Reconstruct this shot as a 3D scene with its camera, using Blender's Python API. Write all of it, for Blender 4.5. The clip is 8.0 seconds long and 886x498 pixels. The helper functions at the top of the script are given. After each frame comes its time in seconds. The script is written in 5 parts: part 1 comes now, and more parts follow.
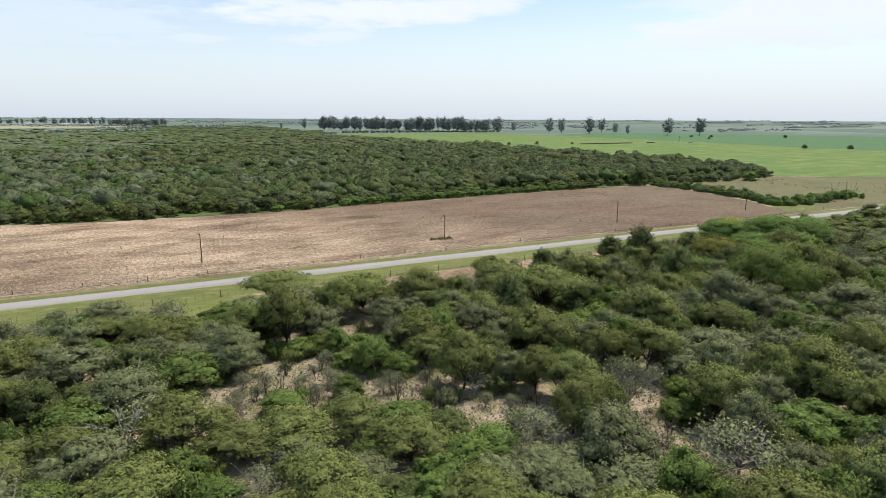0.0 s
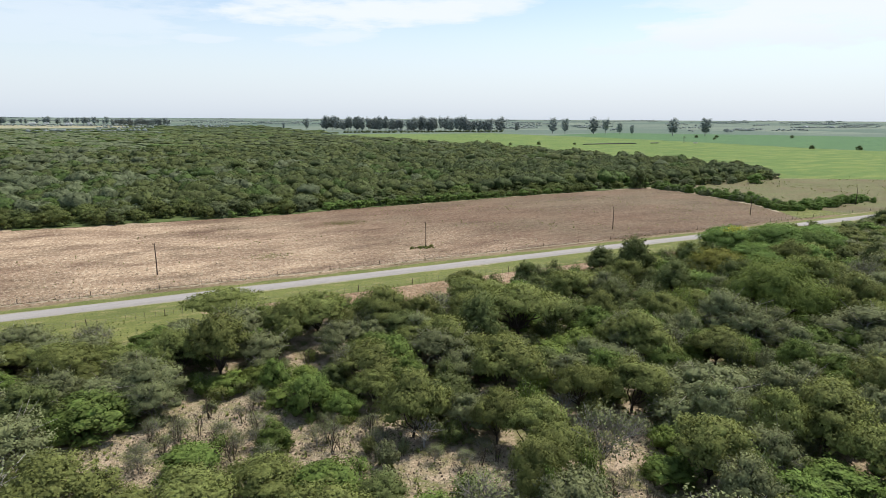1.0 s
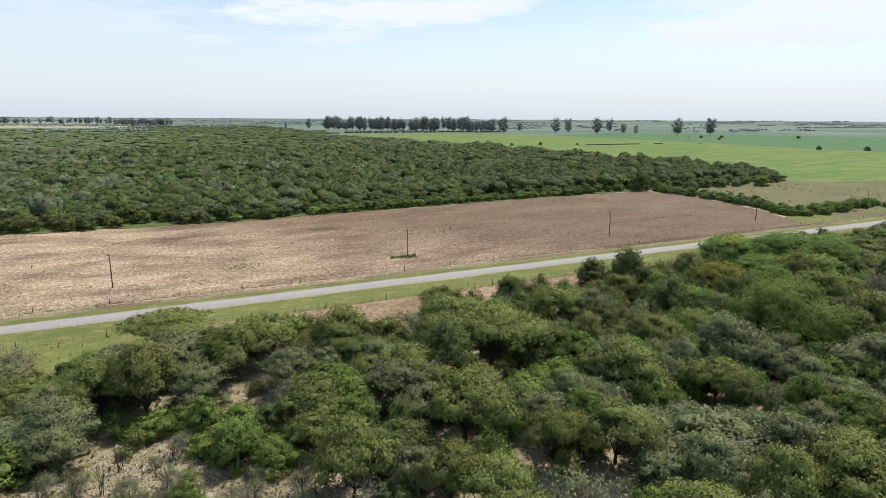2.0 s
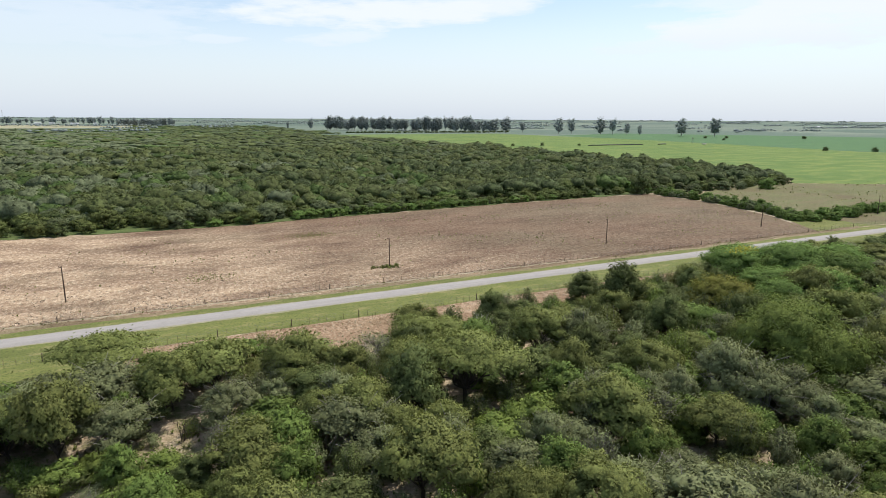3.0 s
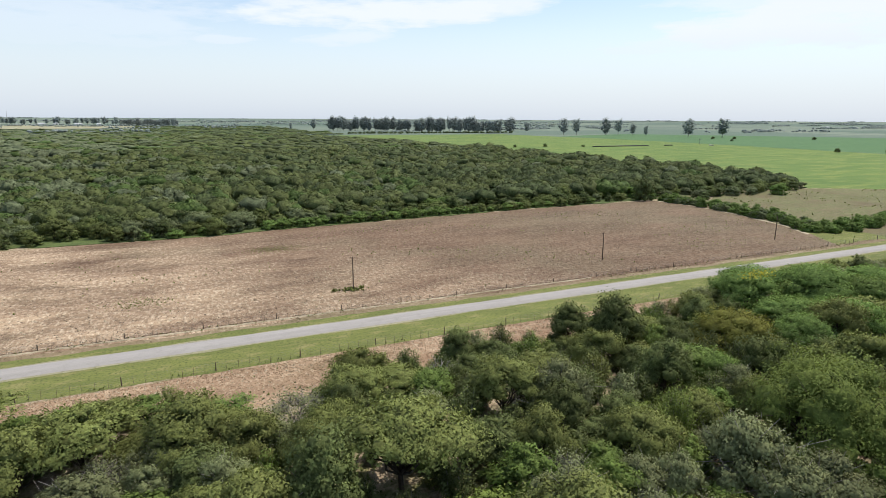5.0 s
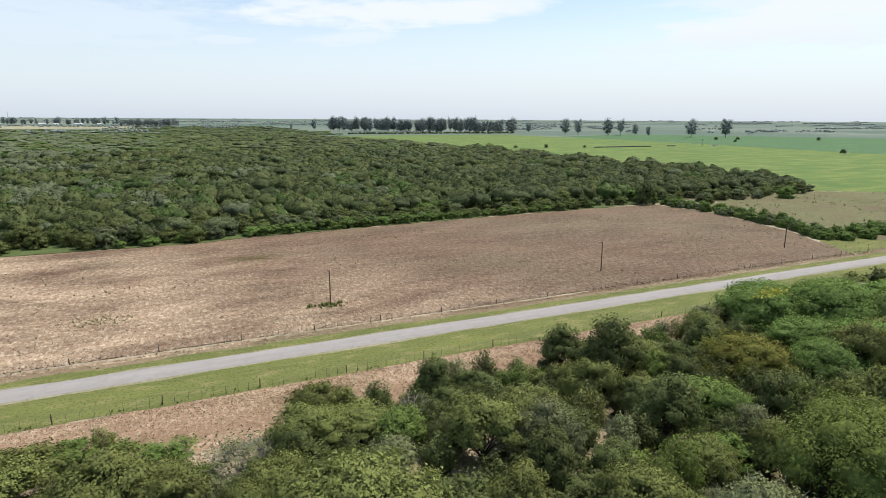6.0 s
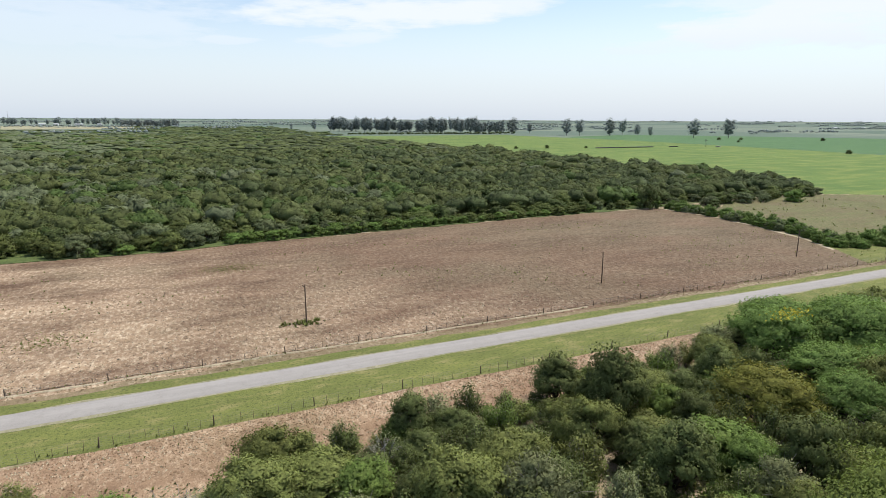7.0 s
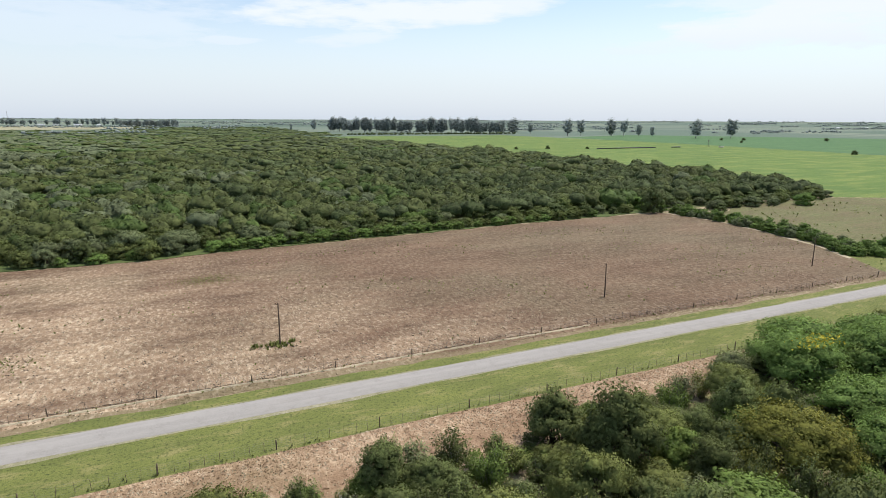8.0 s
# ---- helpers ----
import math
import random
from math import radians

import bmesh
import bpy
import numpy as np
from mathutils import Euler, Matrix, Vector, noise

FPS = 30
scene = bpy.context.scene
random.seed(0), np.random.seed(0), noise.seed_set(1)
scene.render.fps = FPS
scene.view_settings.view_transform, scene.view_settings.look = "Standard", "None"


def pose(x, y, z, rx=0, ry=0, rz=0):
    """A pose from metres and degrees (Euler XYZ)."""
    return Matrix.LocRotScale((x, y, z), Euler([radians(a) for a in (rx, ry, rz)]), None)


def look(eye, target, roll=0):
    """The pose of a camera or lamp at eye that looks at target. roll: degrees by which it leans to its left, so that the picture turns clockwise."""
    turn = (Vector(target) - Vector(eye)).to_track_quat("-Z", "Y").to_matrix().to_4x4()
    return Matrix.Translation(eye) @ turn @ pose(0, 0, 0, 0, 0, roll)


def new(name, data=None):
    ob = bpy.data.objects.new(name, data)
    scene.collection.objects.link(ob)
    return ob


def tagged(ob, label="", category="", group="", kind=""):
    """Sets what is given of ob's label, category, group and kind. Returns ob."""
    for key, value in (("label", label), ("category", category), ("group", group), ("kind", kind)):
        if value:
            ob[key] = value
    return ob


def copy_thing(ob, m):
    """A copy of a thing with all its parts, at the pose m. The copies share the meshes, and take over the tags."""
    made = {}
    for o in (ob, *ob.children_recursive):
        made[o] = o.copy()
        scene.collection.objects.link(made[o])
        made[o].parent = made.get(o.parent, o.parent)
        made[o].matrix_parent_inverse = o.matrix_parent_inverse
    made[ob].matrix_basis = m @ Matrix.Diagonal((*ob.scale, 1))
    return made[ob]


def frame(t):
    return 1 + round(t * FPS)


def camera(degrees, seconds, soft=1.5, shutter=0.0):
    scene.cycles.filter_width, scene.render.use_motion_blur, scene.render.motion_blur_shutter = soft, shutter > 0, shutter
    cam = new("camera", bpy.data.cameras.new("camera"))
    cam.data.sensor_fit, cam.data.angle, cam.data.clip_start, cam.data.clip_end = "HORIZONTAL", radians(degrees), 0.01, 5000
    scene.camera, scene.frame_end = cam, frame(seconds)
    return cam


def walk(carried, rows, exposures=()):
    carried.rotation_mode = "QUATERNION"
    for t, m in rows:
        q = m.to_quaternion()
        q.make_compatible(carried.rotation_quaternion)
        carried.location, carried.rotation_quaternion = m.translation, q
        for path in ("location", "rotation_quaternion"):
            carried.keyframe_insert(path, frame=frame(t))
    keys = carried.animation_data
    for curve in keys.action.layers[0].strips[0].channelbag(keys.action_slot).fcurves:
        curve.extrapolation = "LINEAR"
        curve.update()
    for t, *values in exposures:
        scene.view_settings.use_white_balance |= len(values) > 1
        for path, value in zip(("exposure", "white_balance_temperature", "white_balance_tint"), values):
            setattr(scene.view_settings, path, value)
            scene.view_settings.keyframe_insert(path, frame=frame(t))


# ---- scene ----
# ---- camera ----
cam = camera(72.9, 8.0, soft=0.5)
ROWS = [
    (0, -14.769, -8.044, 34.620, -27.367, -12.262, 0.264),
    (0.5, -9.354, -4.368, 34.625, -27.124, -12.265, 0.275),
    (1, -3.380, -0.202, 34.676, -26.894, -12.268, 0.283),
    (1.5, 1.557, 3.348, 34.752, -26.677, -12.269, 0.291),
    (3, 14.914, 13.625, 35.092, -26.103, -12.270, 0.306),
    (3.5, 18.416, 16.531, 35.208, -25.937, -12.268, 0.308),
    (4, 22.327, 19.907, 35.348, -25.785, -12.265, 0.310),
    (4.5, 25.735, 22.979, 35.475, -25.645, -12.262, 0.309),
    (6, 36.822, 34.018, 35.904, -25.304, -12.247, 0.301),
    (6.5, 40.019, 37.573, 36.022, -25.216, -12.240, 0.296),
    (7, 43.605, 41.808, 36.144, -25.141, -12.232, 0.289),
    (7.5, 46.610, 45.587, 36.235, -25.079, -12.224, 0.281),
    (8, 49.924, 50.035, 36.316, -25.030, -12.215, 0.272),
]


def flight(x, y, z, yaw, pitch, roll):
    a, b = radians(yaw), radians(pitch)
    ahead = Vector((-math.sin(a) * math.cos(b), math.cos(a) * math.cos(b), math.sin(b)))
    return look((x, y, z), Vector((x, y, z)) + ahead, roll)


walk(cam, [(t, flight(*r)) for t, *r in ROWS])

# ---- sky and sun ----
SUN_AZ, SUN_EL = radians(76), radians(64)
world = bpy.data.worlds.new("sky")
scene.world = world
world.use_nodes = True
wn, wl = world.node_tree.nodes, world.node_tree.links
wn.clear()
w_out, w_bg = wn.new("ShaderNodeOutputWorld"), wn.new("ShaderNodeBackground")
sky = wn.new("ShaderNodeTexSky")
sky.sky_type, sky.sun_disc = "NISHITA", False
sky.sun_elevation, sky.sun_rotation = SUN_EL, SUN_AZ
sky.air_density, sky.dust_density, sky.ozone_density = 1.0, 1.0, 1.0
w_co = wn.new("ShaderNodeTexCoord")
w_sep = wn.new("ShaderNodeSeparateXYZ")
wl.new(w_co.outputs["Generated"], w_sep.inputs[0])
w_up = wn.new("ShaderNodeMath")
w_up.operation = "ADD"
w_up.inputs[1].default_value = 0.12
wl.new(w_sep.outputs["Z"], w_up.inputs[0])
w_div = wn.new("ShaderNodeVectorMath")
w_div.operation = "DIVIDE"
w_cmb = wn.new("ShaderNodeCombineXYZ")
for k in range(3):
    wl.new(w_up.outputs[0], w_cmb.inputs[k])
wl.new(w_co.outputs["Generated"], w_div.inputs[0])
wl.new(w_cmb.outputs[0], w_div.inputs[1])
w_map = wn.new("ShaderNodeMapping")
w_map.inputs["Rotation"].default_value = (0, 0, radians(27))
w_map.inputs["Scale"].default_value = (0.5, 1.0, 0.0)
w_map.inputs["Location"].default_value = (2.2, 5.0, 0.0)
wl.new(w_div.outputs[0], w_map.inputs[0])
w_noise = wn.new("ShaderNodeTexNoise")
w_noise.inputs["Scale"].default_value = 1.0
w_noise.inputs["Detail"].default_value = 7
w_noise.inputs["Roughness"].default_value = 0.52
w_noise.inputs["Distortion"].default_value = 0.6
wl.new(w_map.outputs[0], w_noise.inputs["Vector"])
w_ramp = wn.new("ShaderNodeValToRGB")
w_ramp.color_ramp.elements[0].position, w_ramp.color_ramp.elements[0].color = 0.44, (0, 0, 0, 1)
w_ramp.color_ramp.elements[1].position, w_ramp.color_ramp.elements[1].color = 0.60, (1, 1, 1, 1)
wl.new(w_noise.outputs["Fac"], w_ramp.inputs[0])
w_haze = wn.new("ShaderNodeMapRange")
w_haze.interpolation_type = "SMOOTHSTEP"
for key, value in (("From Min", 0.01), ("From Max", 0.20), ("To Min", 0.82), ("To Max", 0.12)):
    w_haze.inputs[key].default_value = value
wl.new(w_sep.outputs["Z"], w_haze.inputs["Value"])
w_thin = wn.new("ShaderNodeMapRange")
for key, value in (("From Min", 0.2), ("From Max", 0.5), ("To Min", 1.0), ("To Max", 0.12)):
    w_thin.inputs[key].default_value = value
wl.new(w_sep.outputs["Z"], w_thin.inputs["Value"])
w_veil = wn.new("ShaderNodeMath")
w_veil.operation = "MULTIPLY"
wl.new(w_ramp.outputs[0], w_veil.inputs[0])
wl.new(w_thin.outputs[0], w_veil.inputs[1])
w_max = wn.new("ShaderNodeMath")
w_max.operation = "MAXIMUM"
w_low = wn.new("ShaderNodeMapRange")
for key, value in (("From Min", 0.02), ("From Max", 0.09)):
    w_low.inputs[key].default_value = value
wl.new(w_sep.outputs["Z"], w_low.inputs["Value"])
w_veil2 = wn.new("ShaderNodeMath")
w_veil2.operation = "MULTIPLY"
wl.new(w_veil.outputs[0], w_veil2.inputs[0])
wl.new(w_low.outputs[0], w_veil2.inputs[1])


def w_math(kind, a, b=None):
    """A step of arithmetic in the sky: sockets or numbers."""
    node = wn.new("ShaderNodeMath")
    node.operation = kind
    for k, value in enumerate((a, b)):
        if isinstance(value, (int, float)):
            node.inputs[k].default_value = value
        elif value is not None:
            wl.new(value, node.inputs[k])
    return node.outputs[0]


# thin streaks of high cloud: bearing, height, half their length and breadth, lean, density
w_bearing = w_math("ARCTAN2", w_sep.outputs["X"], w_sep.outputs["Y"])
w_fray_at = wn.new("ShaderNodeCombineXYZ")
wl.new(w_math("MULTIPLY", w_bearing, 9.0), w_fray_at.inputs[0])
wl.new(w_math("MULTIPLY", w_sep.outputs["Z"], 42.0), w_fray_at.inputs[1])
w_fray = wn.new("ShaderNodeTexNoise")
w_fray.inputs["Scale"].default_value, w_fray.inputs["Detail"].default_value, w_fray.inputs["Roughness"].default_value = 1.0, 6, 0.6
wl.new(w_fray_at.outputs[0], w_fray.inputs["Vector"])
w_ragged = w_math("MULTIPLY", w_math("SUBTRACT", w_fray.outputs["Fac"], 0.5), 3.4)
w_cloud = w_math("MULTIPLY", w_veil2.outputs[0], 0.25)
for bearing, height, long, broad, lean, dense in [(0.365, 0.163, 0.238, 0.028, 0.04, 1.00), (0.533, 0.175, 0.097, 0.022, 0.00, 0.90), (0.281, 0.119, 0.084, 0.015, 0.05, 0.75), (0.105, 0.113, 0.057, 0.009, 0.02, 0.70), (0.950, 0.131, 0.202, 0.034, 0.06, 1.00), (0.806, 0.108, 0.167, 0.015, 0.03, 0.70), (-0.092, 0.123, 0.264, 0.053, 0.05, 0.60), (1.051, 0.141, 0.194, 0.052, 0.00, 1.00), (0.869, 0.162, 0.114, 0.014, 0.00, 0.70)]:
    along = w_math("SUBTRACT", w_bearing, bearing)
    across = w_math("SUBTRACT", w_math("SUBTRACT", w_sep.outputs["Z"], height), w_math("MULTIPLY", along, lean))
    reach = w_math("ADD", w_math("POWER", w_math("ABSOLUTE", w_math("DIVIDE", along, long)), 2.0), w_math("POWER", w_math("ABSOLUTE", w_math("DIVIDE", across, broad)), 2.0))
    edge = wn.new("ShaderNodeMapRange")
    edge.interpolation_type = "SMOOTHSTEP"
    for key, value in (("From Min", 0.1), ("From Max", 1.5), ("To Min", dense), ("To Max", 0.0)):
        edge.inputs[key].default_value = value
    wl.new(w_math("ADD", reach, w_ragged), edge.inputs["Value"])
    w_cloud = w_math("MAXIMUM", w_cloud, edge.outputs[0])
wl.new(w_cloud, w_max.inputs[0])
wl.new(w_haze.outputs[0], w_max.inputs[1])
w_gain = wn.new("ShaderNodeVectorMath")
w_gain.operation = "SCALE"
w_gain.inputs["Scale"].default_value = 0.165
wl.new(sky.outputs[0], w_gain.inputs[0])
w_mix = wn.new("ShaderNodeMix")
w_mix.data_type = "RGBA"
wl.new(w_max.outputs[0], w_mix.inputs["Factor"])
wl.new(w_gain.outputs[0], w_mix.inputs["A"])
w_white = wn.new("ShaderNodeMix")
w_white.data_type = "RGBA"
w_white.inputs["A"].default_value, w_white.inputs["B"].default_value = (0.70, 0.79, 0.92, 1), (0.90, 0.965, 1.04, 1)
w_tone = wn.new("ShaderNodeMapRange")
w_tone.inputs["From Min"].default_value, w_tone.inputs["From Max"].default_value = 0.0, 0.13
wl.new(w_sep.outputs["Z"], w_tone.inputs["Value"])
wl.new(w_tone.outputs[0], w_white.inputs["Factor"])
wl.new(w_white.outputs["Result"], w_mix.inputs["B"])
wl.new(w_mix.outputs["Result"], w_bg.inputs[0])
w_bg.inputs[1].default_value = 1.0
wl.new(w_bg.outputs[0], w_out.inputs[0])

sun = new("sun", bpy.data.lights.new("sun", "SUN"))
sun.data.energy, sun.data.angle, sun.data.color = 4.7, radians(0.6), (1.0, 0.955, 0.88)
sun_way = Vector((math.sin(SUN_AZ) * math.cos(SUN_EL), math.cos(SUN_AZ) * math.cos(SUN_EL), math.sin(SUN_EL)))
sun.matrix_world = look(sun_way * 200, (0, 0, 0))


# ---- materials ----
def shader(name, rough=0.9):
    m = bpy.data.materials.new(name)
    m.use_nodes = True
    b = m.node_tree.nodes["Principled BSDF"]
    b.inputs["Roughness"].default_value = rough
    b.inputs["Specular IOR Level"].default_value = 0.2
    return m, m.node_tree.nodes, m.node_tree.links, b


def place(nodes, links, scale, turn=0.0, own=False):
    """Coordinates in metres, stretched by scale; own: the thing's own space."""
    mapping = nodes.new("ShaderNodeMapping")
    mapping.inputs["Scale"].default_value = scale
    mapping.inputs["Rotation"].default_value = (0, 0, radians(turn))
    if own:
        links.new(nodes.new("ShaderNodeTexCoord").outputs["Object"], mapping.inputs[0])
    else:
        links.new(nodes.new("ShaderNodeNewGeometry").outputs["Position"], mapping.inputs[0])
    return mapping.outputs[0]


def grain(nodes, links, scale, low, high, detail=5, turn=0.0, own=False, rough=0.55):
    """A noise of that many waves per metre (one number or three), spread to 0..1 between low and high."""
    n = nodes.new("ShaderNodeTexNoise")
    n.inputs["Scale"].default_value = 1.0
    n.inputs["Detail"].default_value = detail
    n.inputs["Roughness"].default_value = rough
    links.new(place(nodes, links, scale if isinstance(scale, tuple) else (scale,) * 3, turn, own), n.inputs["Vector"])
    r = nodes.new("ShaderNodeMapRange")
    r.inputs["From Min"].default_value, r.inputs["From Max"].default_value = low, high
    links.new(n.outputs["Fac"], r.inputs["Value"])
    return r.outputs[0]


def blend(nodes, links, fac, a, b):
    """Mix of two colours or sockets."""
    m = nodes.new("ShaderNodeMix")
    m.data_type = "RGBA"
    links.new(fac, m.inputs["Factor"])
    for key, c in (("A", a), ("B", b)):
        if isinstance(c, tuple):
            m.inputs[key].default_value = (*c, 1)
        else:
            links.new(c, m.inputs[key])
    return m.outputs["Result"]


def relief(nodes, links, b, height, strength, distance):
    n = nodes.new("ShaderNodeBump")
    n.inputs["Strength"].default_value, n.inputs["Distance"].default_value = strength, distance
    links.new(height, n.inputs["Height"])
    links.new(n.outputs[0], b.inputs["Normal"])


def soil_material():
    m, n, l, b = shader("dry_sandy_soil", 0.95)
    c = blend(n, l, grain(n, l, 0.9, 0.35, 0.65, 7, rough=0.7), (0.27, 0.195, 0.125), (0.47, 0.375, 0.265))
    c = blend(n, l, grain(n, l, 0.3, 0.44, 0.60, 7, rough=0.75), c, (0.150, 0.150, 0.058))
    c = blend(n, l, grain(n, l, 2.2, 0.56, 0.66, 6, rough=0.75), c, (0.11, 0.09, 0.055))
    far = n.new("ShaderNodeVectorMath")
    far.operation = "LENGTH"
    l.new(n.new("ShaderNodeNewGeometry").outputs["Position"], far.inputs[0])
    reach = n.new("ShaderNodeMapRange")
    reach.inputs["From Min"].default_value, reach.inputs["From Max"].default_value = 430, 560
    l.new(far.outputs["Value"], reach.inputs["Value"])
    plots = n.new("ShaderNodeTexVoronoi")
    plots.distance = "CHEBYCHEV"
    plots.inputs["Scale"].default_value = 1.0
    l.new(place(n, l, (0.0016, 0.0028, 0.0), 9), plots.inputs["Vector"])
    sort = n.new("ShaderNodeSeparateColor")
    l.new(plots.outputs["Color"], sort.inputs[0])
    # plot colours are paled and blued to imitate haze over the far plain
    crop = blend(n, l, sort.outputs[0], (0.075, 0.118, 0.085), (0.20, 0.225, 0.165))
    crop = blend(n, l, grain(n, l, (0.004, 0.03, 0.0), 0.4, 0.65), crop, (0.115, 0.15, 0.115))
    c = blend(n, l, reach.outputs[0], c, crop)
    l.new(c, b.inputs["Base Color"])
    relief(n, l, b, grain(n, l, 3.0, 0.3, 0.7), 0.8, 0.12)
    return m


def field_material(name, dark, mid, straw, pale=(0.44, 0.36, 0.28), thin=0.0, west=None, weed=(0.135, 0.122, 0.058)):
    """Stubble: broad zones, mown rows, straw drifts, fine litter. west: from x to x, where the straw lies thickest before and thinnest after."""
    m, n, l, b = shader(name, 0.95)

    def times(a, k, add=0.0):
        t = n.new("ShaderNodeMath")
        t.operation = "MULTIPLY_ADD"
        l.new(a, t.inputs[0])
        t.inputs[2].default_value = add
        if isinstance(k, float):
            t.inputs[1].default_value = k
        else:
            l.new(k, t.inputs[1])
        return t.outputs[0]

    c = blend(n, l, grain(n, l, (0.035, 0.06, 0.0), 0.36, 0.64, 5, 4), dark, mid)
    c = blend(n, l, times(grain(n, l, 0.028, 0.50, 0.66, 4), 0.65), c, weed)
    drift = grain(n, l, (0.045, 0.09, 0.0), 0.36 + thin, 0.66 + thin, 9, 4, rough=0.62)
    if west:
        axis = n.new("ShaderNodeVectorMath")
        axis.operation = "DOT_PRODUCT"
        axis.inputs[1].default_value = (1.0, 0.7, 0.0)
        l.new(n.new("ShaderNodeNewGeometry").outputs["Position"], axis.inputs[0])
        side = n.new("ShaderNodeMapRange")
        side.inputs["From Min"].default_value, side.inputs["From Max"].default_value = west
        side.inputs["To Min"].default_value, side.inputs["To Max"].default_value = 1.12, 0.11
        l.new(axis.outputs["Value"], side.inputs["Value"])
        start = n.new("ShaderNodeMapRange")
        start.inputs["From Min"].default_value, start.inputs["From Max"].default_value = west[0] - 60, west[0] + 20
        start.inputs["To Min"].default_value = 0.42
        l.new(axis.outputs["Value"], start.inputs["Value"])
        drift = times(times(drift, side.outputs[0]), start.outputs[0])
        east = n.new("ShaderNodeMapRange")
        east.inputs["From Min"].default_value, east.inputs["From Max"].default_value = west[1] + 5, west[1] + 90
        east.inputs["To Max"].default_value = 0.75
        l.new(axis.outputs["Value"], east.inputs["Value"])
        c = blend(n, l, times(grain(n, l, (0.03, 0.05, 0.0), 0.3, 0.6, 6, 4), east.outputs[0]), c, weed)
    c = blend(n, l, drift, c, straw)
    # mown rows, then flecks of straw and of bare earth
    c = blend(n, l, times(grain(n, l, (0.03, 0.30, 0.0), 0.46, 0.66, 6, 3, rough=0.65), 0.26), c, (dark[0] * 0.8, dark[1] * 0.8, dark[2] * 0.8))
    flecks = grain(n, l, (1.25, 0.62, 0.0), 0.49, 0.62, 8, 8, rough=0.8)
    c = blend(n, l, times(flecks, times(drift, 0.70, 0.14)), c, pale)
    c = blend(n, l, times(grain(n, l, (1.15, 0.58, 0.0), 0.51, 0.63, 7, 2, rough=0.8), 0.58), c, (dark[0] * 0.55, dark[1] * 0.55, dark[2] * 0.55))
    l.new(c, b.inputs["Base Color"])
    relief(n, l, b, grain(n, l, (1.6, 2.4, 0.0), 0.3, 0.7, 6, rough=0.7), 0.8, 0.10)
    return m


def grass_material(name, a, c2, dry, rows=(0.25, 0.25, 0.0), turn=0, bump=0.06, streak=(0.54, 0.74)):
    m, n, l, b = shader(name, 0.9)
    c = blend(n, l, grain(n, l, rows, 0.33, 0.67, 6, turn), a, c2)
    c = blend(n, l, grain(n, l, (rows[0] * 4, rows[1] * 3, 0.0), *streak, 6, turn), c, dry)
    c = blend(n, l, grain(n, l, 2.4, 0.5, 0.66, 5, rough=0.7), c, (a[0] * 0.5, a[1] * 0.55, a[2] * 0.55))
    l.new(c, b.inputs["Base Color"])
    relief(n, l, b, grain(n, l, 5.0, 0.3, 0.7), 0.8, bump)
    return m


def asphalt_material():
    m, n, l, b = shader("worn_pale_asphalt", 0.85)
    c = blend(n, l, grain(n, l, (0.05, 1.1, 0.0), 0.35, 0.65), (0.245, 0.225, 0.205), (0.31, 0.288, 0.262))
    c = blend(n, l, grain(n, l, (0.5, 0.5, 0.0), 0.5, 0.75), c, (0.215, 0.197, 0.178))
    c = blend(n, l, grain(n, l, 7.0, 0.3, 0.8), c, (0.335, 0.312, 0.285))
    l.new(c, b.inputs["Base Color"])
    relief(n, l, b, grain(n, l, 30.0, 0.3, 0.7), 0.3, 0.01)
    return m


